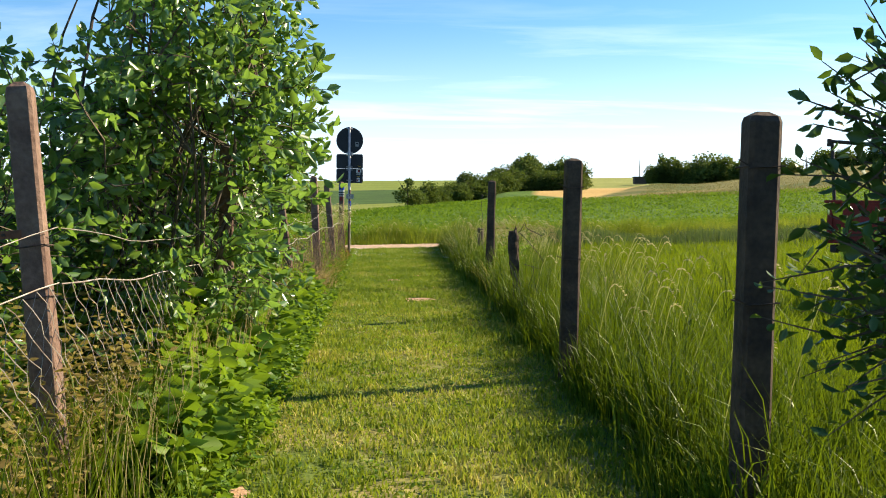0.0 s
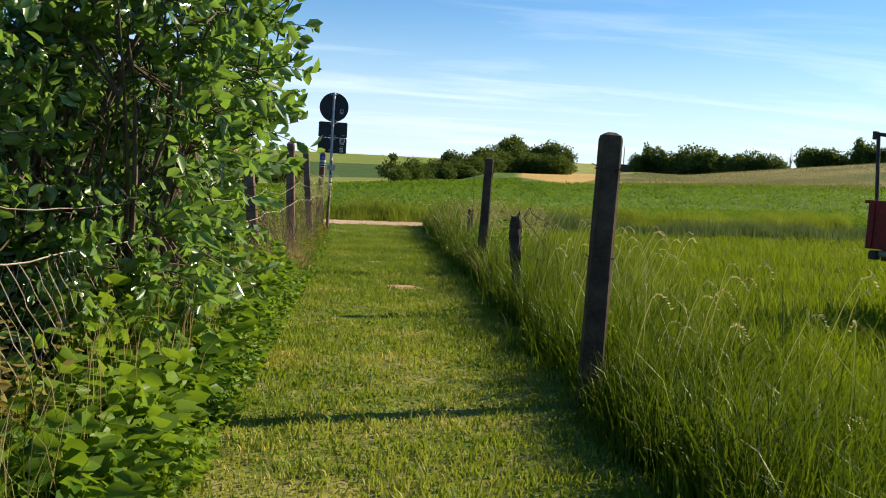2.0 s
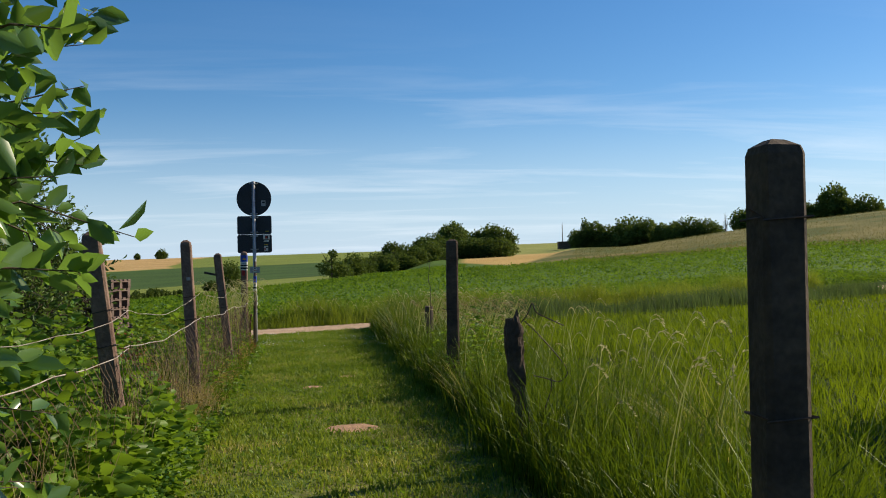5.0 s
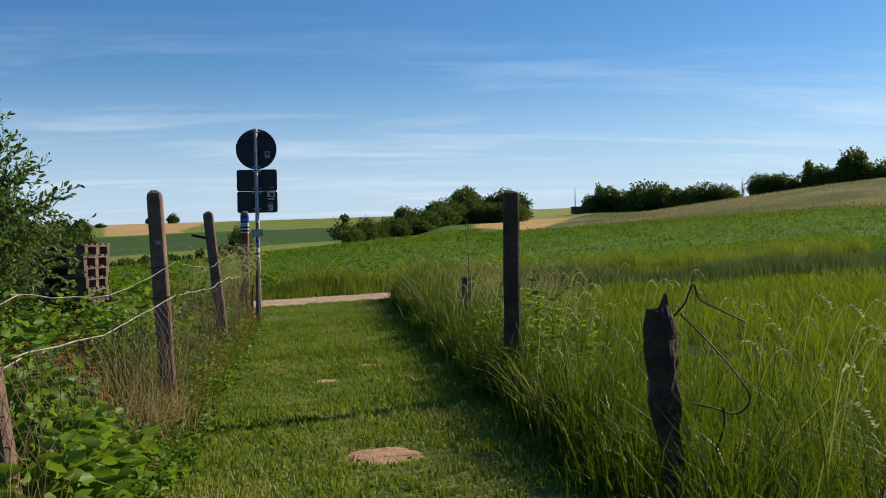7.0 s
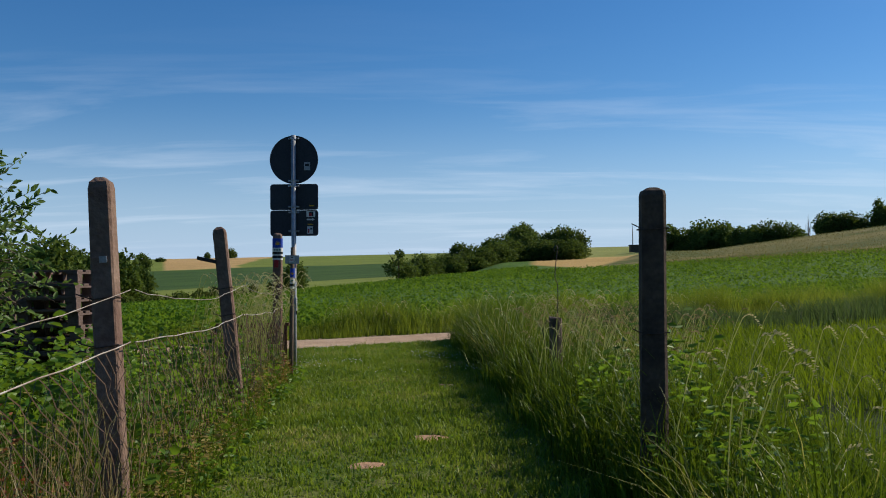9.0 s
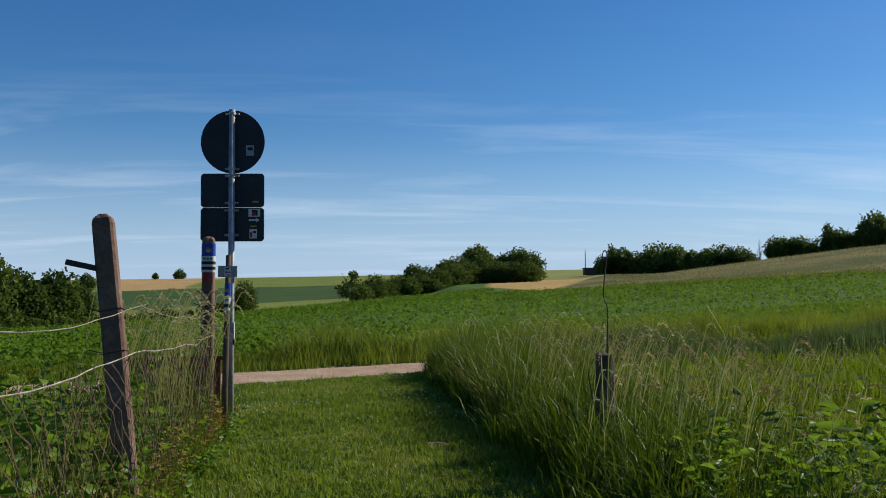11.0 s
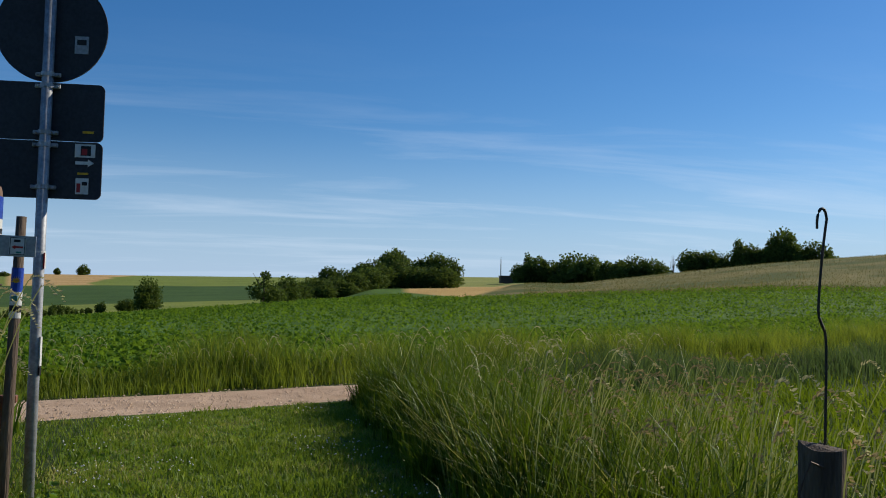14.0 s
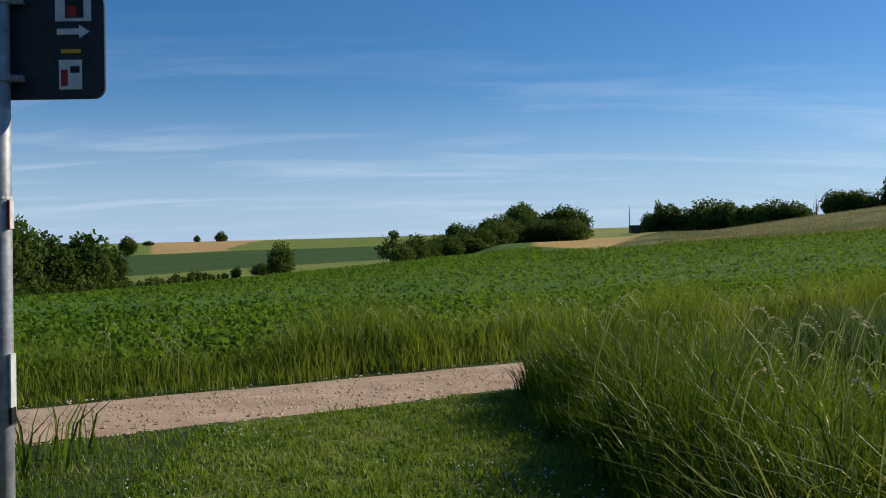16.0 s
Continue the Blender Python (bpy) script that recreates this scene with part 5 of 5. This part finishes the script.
def seed_stalks(name, xy, height, label, heads=True, stem=None, head=None):
    """Thin straw stalks that nod, each with a seed head."""
    n = len(xy)
    z0 = land(xy[:, 0], xy[:, 1])
    ang = rng.normal(0.1, 0.6, n)
    ox, oy = np.cos(ang), np.sin(ang) * 0.6
    lean = height * rng.uniform(0.08, 0.28, n)
    t = np.array([0, 0.5, 0.85, 1.0])
    w = 0.0026
    rows = []
    for k in t:
        o = lean * k ** 2.2
        c = np.stack([xy[:, 0] + ox * o, xy[:, 1] + oy * o, z0 + height * k * (1 - 0.08 * k)], 1)
        rows += [c + np.array([-w, 0, 0]), c + np.array([w, 0, 0])]
    mesh_stuff(name, np.stack(rows, 1), [[0, 1, 3, 2], [2, 3, 5, 4], [4, 5, 7, 6]], n, stem or M_GREEN_STRAW, label, "grass")
    if heads:
        tip = (rows[-1] + rows[-2]) / 2
        dirn = np.stack([ox * 0.6, oy * 0.6, np.full(n, 0.55)], 1)
        dirn /= np.linalg.norm(dirn, axis=1, keepdims=True)
        pos, al = [], []
        for k in range(18):
            pos.append(tip + dirn * (k * 0.0085) + np.array([0, 0, -0.00055]) * k * k)
            al.append(dirn + rng.normal(size=(n, 3)) * 0.22 + np.array([0, 0, -0.05]) * k)
        pos, al = np.concatenate(pos), np.concatenate(al)
        mesh_stuff("seed_heads", leaf_cloud(pos, al, rng.uniform(0.013, 0.026, len(pos)), 0.42), LEAF_FACES, len(pos), head or M_HEAD, "pale seed heads of tall grass", "grass")


p = scatter(1150, -0.5, 3.8, 4.5, 29, lambda x, y: (x - path_right(y) > 0.12) & (x - path_right(y) < 1.9) & (y < track_mid(x) - TRACK_HALF - 0.1))
p = p[rng.random(len(p)) < (0.55 + 0.45 * np.sign(wave(p[:, 0], p[:, 1], 0.8))) * (0.35 + 0.65 * smooth(p[:, 1], 8, 13))]
seed_stalks("flowering_grass", p, rng.uniform(0.55, 1.05, len(p)), "straw-coloured flowering grass stalks among the tall grass")
p = scatter(900, -4, 8, 24, 36, lambda x, y: (y - track_mid(x) - TRACK_HALF > 0.3) & (y - track_mid(x) - TRACK_HALF < 1.6))
seed_stalks("flowering_grass", p, rng.uniform(0.4, 0.75, len(p)), "straw-coloured grass stalks beside the crop")


p = scatter(130, -2.75, -1.95, 19.4, 20.85)
seed_stalks("flowering_grass", p, rng.uniform(0.8, 1.35, len(p)), "tall straw-coloured grass stalks round the waymark post", stem=M_GREEN_STRAW)
p = scatter(420, 0.3, 2.6, 16.5, 22.5, lambda x, y: (x - path_right(y) > 0.15) & (wave(x, y, 1.1) > 0.0))
seed_stalks("flowering_grass", p, rng.uniform(0.6, 0.95, len(p)), "grass stalks with brown purple seed heads", stem=M_GREEN_STRAW, head=M_BROWN_HEAD)


def clover_flowers():
    p = scatter(1500, -3.5, 1.0, 21.0, 25.8, on_lawn)
    p = p[wave(p[:, 0], p[:, 1], 1.4) > 0.35]
    n = len(p)
    unit = np.array([(1, 0, 0), (0, 1, 0), (-1, 0, 0), (0, -1, 0), (0, 0, 1), (0, 0, -1)])[None]
    c = np.stack([p[:, 0], p[:, 1], rng.uniform(0.04, 0.075, n)], 1)[:, None, :]
    faces = [[0, 1, 4], [1, 2, 4], [2, 3, 4], [3, 0, 4], [1, 0, 5], [2, 1, 5], [3, 2, 5], [0, 3, 5]]
    mesh_stuff("clover_flowers", c + unit * rng.uniform(0.004, 0.008, n)[:, None, None], faces, n, M_WHITE, "small white clover flowers in the mown grass", "flowers")


clover_flowers()


def crop_field():
    n = 150000
    az = radians(1) * rng.uniform(-48, 44, n)
    r = np.sqrt(rng.random(n)) ** 1.25 * 116 + 14
    x, y = HUB[0] + np.sin(az) * r, HUB[1] + np.cos(az) * r
    ok = (y - track_mid(x) - TRACK_HALF > 1.0) & ((r < 100) | ((r < 128) & (np.abs(np.degrees(az) - 2.5) < 3.5)))
    x, y, r = x[ok], y[ok], r[ok]
    h = rng.uniform(0.05, 0.30, len(x)) * (1 + 0.25 * wave(x, y, 0.4))
    pos = np.stack([x, y, land(x, y) + h], 1)
    al = rng.normal(size=(len(x), 3))
    al[:, 2] = np.abs(al[:, 2]) * 0.35
    size = rng.uniform(0.07, 0.145, len(x)) * (0.75 + r / 95)
    mesh_stuff("crop_plants", plain_leaves(pos, al, size, 0.7), PLAIN_FACES, len(x), M_CROP, "broad-leaved green crop covering the field", "crop")


crop_field()
x = rng.uniform(-22, 24, 90000)
p = np.stack([x, track_mid(x) + TRACK_HALF + 0.8 + 11 * rng.random(90000) ** 1.2], 1)
pos = np.stack([p[:, 0], p[:, 1], land(p[:, 0], p[:, 1]) + rng.uniform(0.05, 0.34, len(p))], 1)
al = rng.normal(size=(len(p), 3))
al[:, 2] = np.abs(al[:, 2]) * 0.5
mesh_stuff("crop_plants", plain_leaves(pos, al, rng.uniform(0.05, 0.12, len(p)), 0.7), PLAIN_FACES, len(p), M_CROP, "broad-leaved green crop beside the track", "crop")

p = scatter(16000, -3.0, 2.0, 3.2, 28, on_lawn)
p = p[wave(p[:, 0], p[:, 1], 2.2) > -0.1]
pos = np.stack([p[:, 0], p[:, 1], rng.uniform(0.008, 0.035, len(p))], 1)
al = rng.normal(size=(len(p), 3))
al[:, 2] = np.abs(al[:, 2]) * 0.4
mesh_stuff("clover", leaf_cloud(pos, al, rng.uniform(0.015, 0.04, len(p)), 0.6, 0.3), LEAF_FACES, len(p), M_HERB, "clover and plantain leaves in the mown path", "weeds")

# tall dry grass on the hill
az = radians(1) * rng.uniform(13, 44, 26000)
r = 95 + 100 * rng.random(26000) ** 1.6
p = np.stack([HUB[0] + np.sin(az) * r, HUB[1] + np.cos(az) * r], 1)
blades("hill_grass", p, rng.uniform(0.12, 0.32, len(p)), rng.uniform(0.03, 0.09, len(p)), leaf_mat("hill_grass", (0.075, 0.095, 0.022), (0.20, 0.17, 0.058), (0.24, 0.21, 0.065), 0.4, 0.6, 0.05), "tall olive and tan grass on the hillside", 0.5, 0.5, segs=2)


def herbs(name, n, x_in, x_out, y0, y1, h0, h1, size, material, label, slim=0.6, right=False):
    """Leafy weeds on stems, between two lines given as offsets outward from the edge of the path."""
    y = rng.uniform(y0, y1, n)
    out = rng.uniform(x_in, x_out, n)
    x = path_right(y) + out if right else path_left(y) - out
    h = rng.uniform(h0, h1, n) * (0.5 + 0.5 * smooth(out, x_in - 0.1, x_in + 0.55)) * (1 + 0.3 * wave(x, y, 1.3))
    per = 11
    pos, al = [], []
    for k in range(per):
        t = 0.12 + 0.88 * k / (per - 1)
        a = rng.uniform(0, 2 * np.pi, n)
        pos.append(np.stack([x + np.cos(a) * 0.02, y + np.sin(a) * 0.02, h * t], 1))
        al.append(np.stack([np.cos(a), np.sin(a), rng.uniform(-0.35, 0.35, n)], 1))
    pos, al = np.concatenate(pos), np.concatenate(al)
    mesh_stuff(name, leaf_cloud(pos, al, rng.uniform(0.6, 1.25, len(pos)) * size, slim), LEAF_FACES, len(pos), material, label, "weeds")


herbs("nettles", 1050, 0.08, 0.7, 5.8, 12.6, 0.3, 0.7, 0.11, M_HERB, "nettles and broad-leaved weeds under the shrub")
herbs("nettles", 800, 0.95, 1.6, 3.0, 13.0, 0.6, 1.15, 0.08, M_HERB, "tall nettles growing through the wire fence")
herbs("low_weeds", 1000, -0.10, 0.2, 2.4, 13.5, 0.10, 0.28, 0.05, M_HERB, "low clover and weeds along the path")
herbs("withered_weeds", 300, 0.5, 1.1, 3.0, 8.6, 0.6, 1.1, 0.05, M_BROWN_HERB, "withered yellowish brown weeds in the fence", 0.45)
herbs("nettles", 420, 0.12, 0.9, 9.3, 12.3, 0.75, 1.0, 0.085, M_HERB, "tall nettles round the leaning fence post")
herbs("withered_weeds", 160, -0.02, 0.35, 13.0, 21.2, 0.15, 0.45, 0.05, M_BROWN_HERB, "withered weeds at the foot of the fence", 0.4)
herbs("nettles", 110, 0.15, 0.7, 13.4, 16.8, 0.5, 0.8, 0.07, M_HERB, "dark nettles among the tall grass by the post", 0.38, True)
herbs("nettles", 70, 0.35, 1.1, 15.8, 17.3, 0.5, 0.75, 0.085, M_HERB, "dark nettles standing in the tall grass", 0.38, True)
herbs("nettles", 420, 0.1, 0.75, 14.4, 20.8, 0.4, 0.85, 0.075, M_HERB, "dark leafy weeds growing through the wire fence")
herbs("withered_weeds", 380, 0.3, 0.8, 12.6, 21.4, 0.35, 0.8, 0.045, M_BROWN_HERB, "withered brown weeds in the wire fence", 0.4)
herbs("withered_weeds", 300, 0.0, 0.32, 12.4, 20.8, 0.25, 0.6, 0.04, M_BROWN_HERB, "withered brown weeds before the wire fence", 0.35)
herbs("low_weeds", 240, -0.12, 0.3, 12.4, 21.6, 0.10, 0.32, 0.05, M_HERB, "low weeds along the foot of the fence")
herbs("nettles", 170, 0.05, 0.4, 4.6, 6.2, 0.2, 0.5, 0.11, M_HERB, "broad-leaved weeds at the foot of the fence")
herbs("withered_weeds", 130, 0.36, 0.9, 3.2, 6.6, 0.5, 1.0, 0.05, M_BROWN_HERB, "withered yellowish weeds behind the wire", 0.45)
p = np.array([-1.40, 13.35]) + rng.normal(size=(420, 2)) * np.array([0.10, 0.16])
blades("straw_tuft", p, rng.uniform(0.2, 0.5, len(p)), rng.uniform(0.003, 0.007, len(p)), M_STRAW, "dried orange-brown tuft of grass at the foot of the fence", 0.7, 0.5, (0.2, -0.2), 3)
herbs("red_weeds", 45, 0.0, 0.25, 19.4, 21.0, 0.25, 0.5, 0.04, M_RED_HERB, "reddish dried weeds at the foot of the waymark post", 0.35)
herbs("red_weeds", 260, 0.36, 0.85, 12.3, 14.2, 0.45, 0.75, 0.045, M_RED_HERB, "reddish brown dried weeds behind the fence", 0.4)
herbs("nettles", 700, 0.9, 3.4, 12.8, 21.0, 0.25, 0.75, 0.085, M_HERB, "green garden weeds behind the wire fence")
p = scatter(26000, -2.9, -0.4, 2.8, 21.6, lambda x, y: (path_left(y) - x > -0.05) & (path_left(y) - x < 0.75) & ((y < 5.6) | (y > 12.2)))
blades("fence_grass", p, rng.uniform(0.25, 0.75, len(p)) * (0.45 + 0.55 * smooth(path_left(p[:, 1]) - p[:, 0], 0, 0.4)), rng.uniform(0.004, 0.009, len(p)), M_TALL, "tall grass growing through the wire fence", 0.6, 0.6, (0.2, -0.1), 3)
p = scatter(13000, -2.7, -0.6, 2.6, 21.5, lambda x, y: (rng.random(len(x)) < np.where(y < 6.5, 0.3, np.where(y > 14.5, 0.35, 0.8))) & (path_left(y) - x > 0.12) & (path_left(y) - x < 0.55))
blades("dry_stalks", p, rng.uniform(0.45, 0.95, len(p)), rng.uniform(0.003, 0.006, len(p)), M_STRAW, "dry straw-coloured stalks caught in the wire fence", 0.35, 0.5, (0.1, 0.0), 3)
p = scatter(26000, -12, -1.5, 1.5, 30, lambda x, y: (path_left(y) - x > 0.6) & (y < track_mid(x) - TRACK_HALF - 0.3))
blades("garden_grass", p, rng.uniform(0.15, 0.55, len(p)), rng.uniform(0.01, 0.022, len(p)), M_TALL, "rough uncut grass in the garden behind the fence", 0.6, 0.5, segs=2)
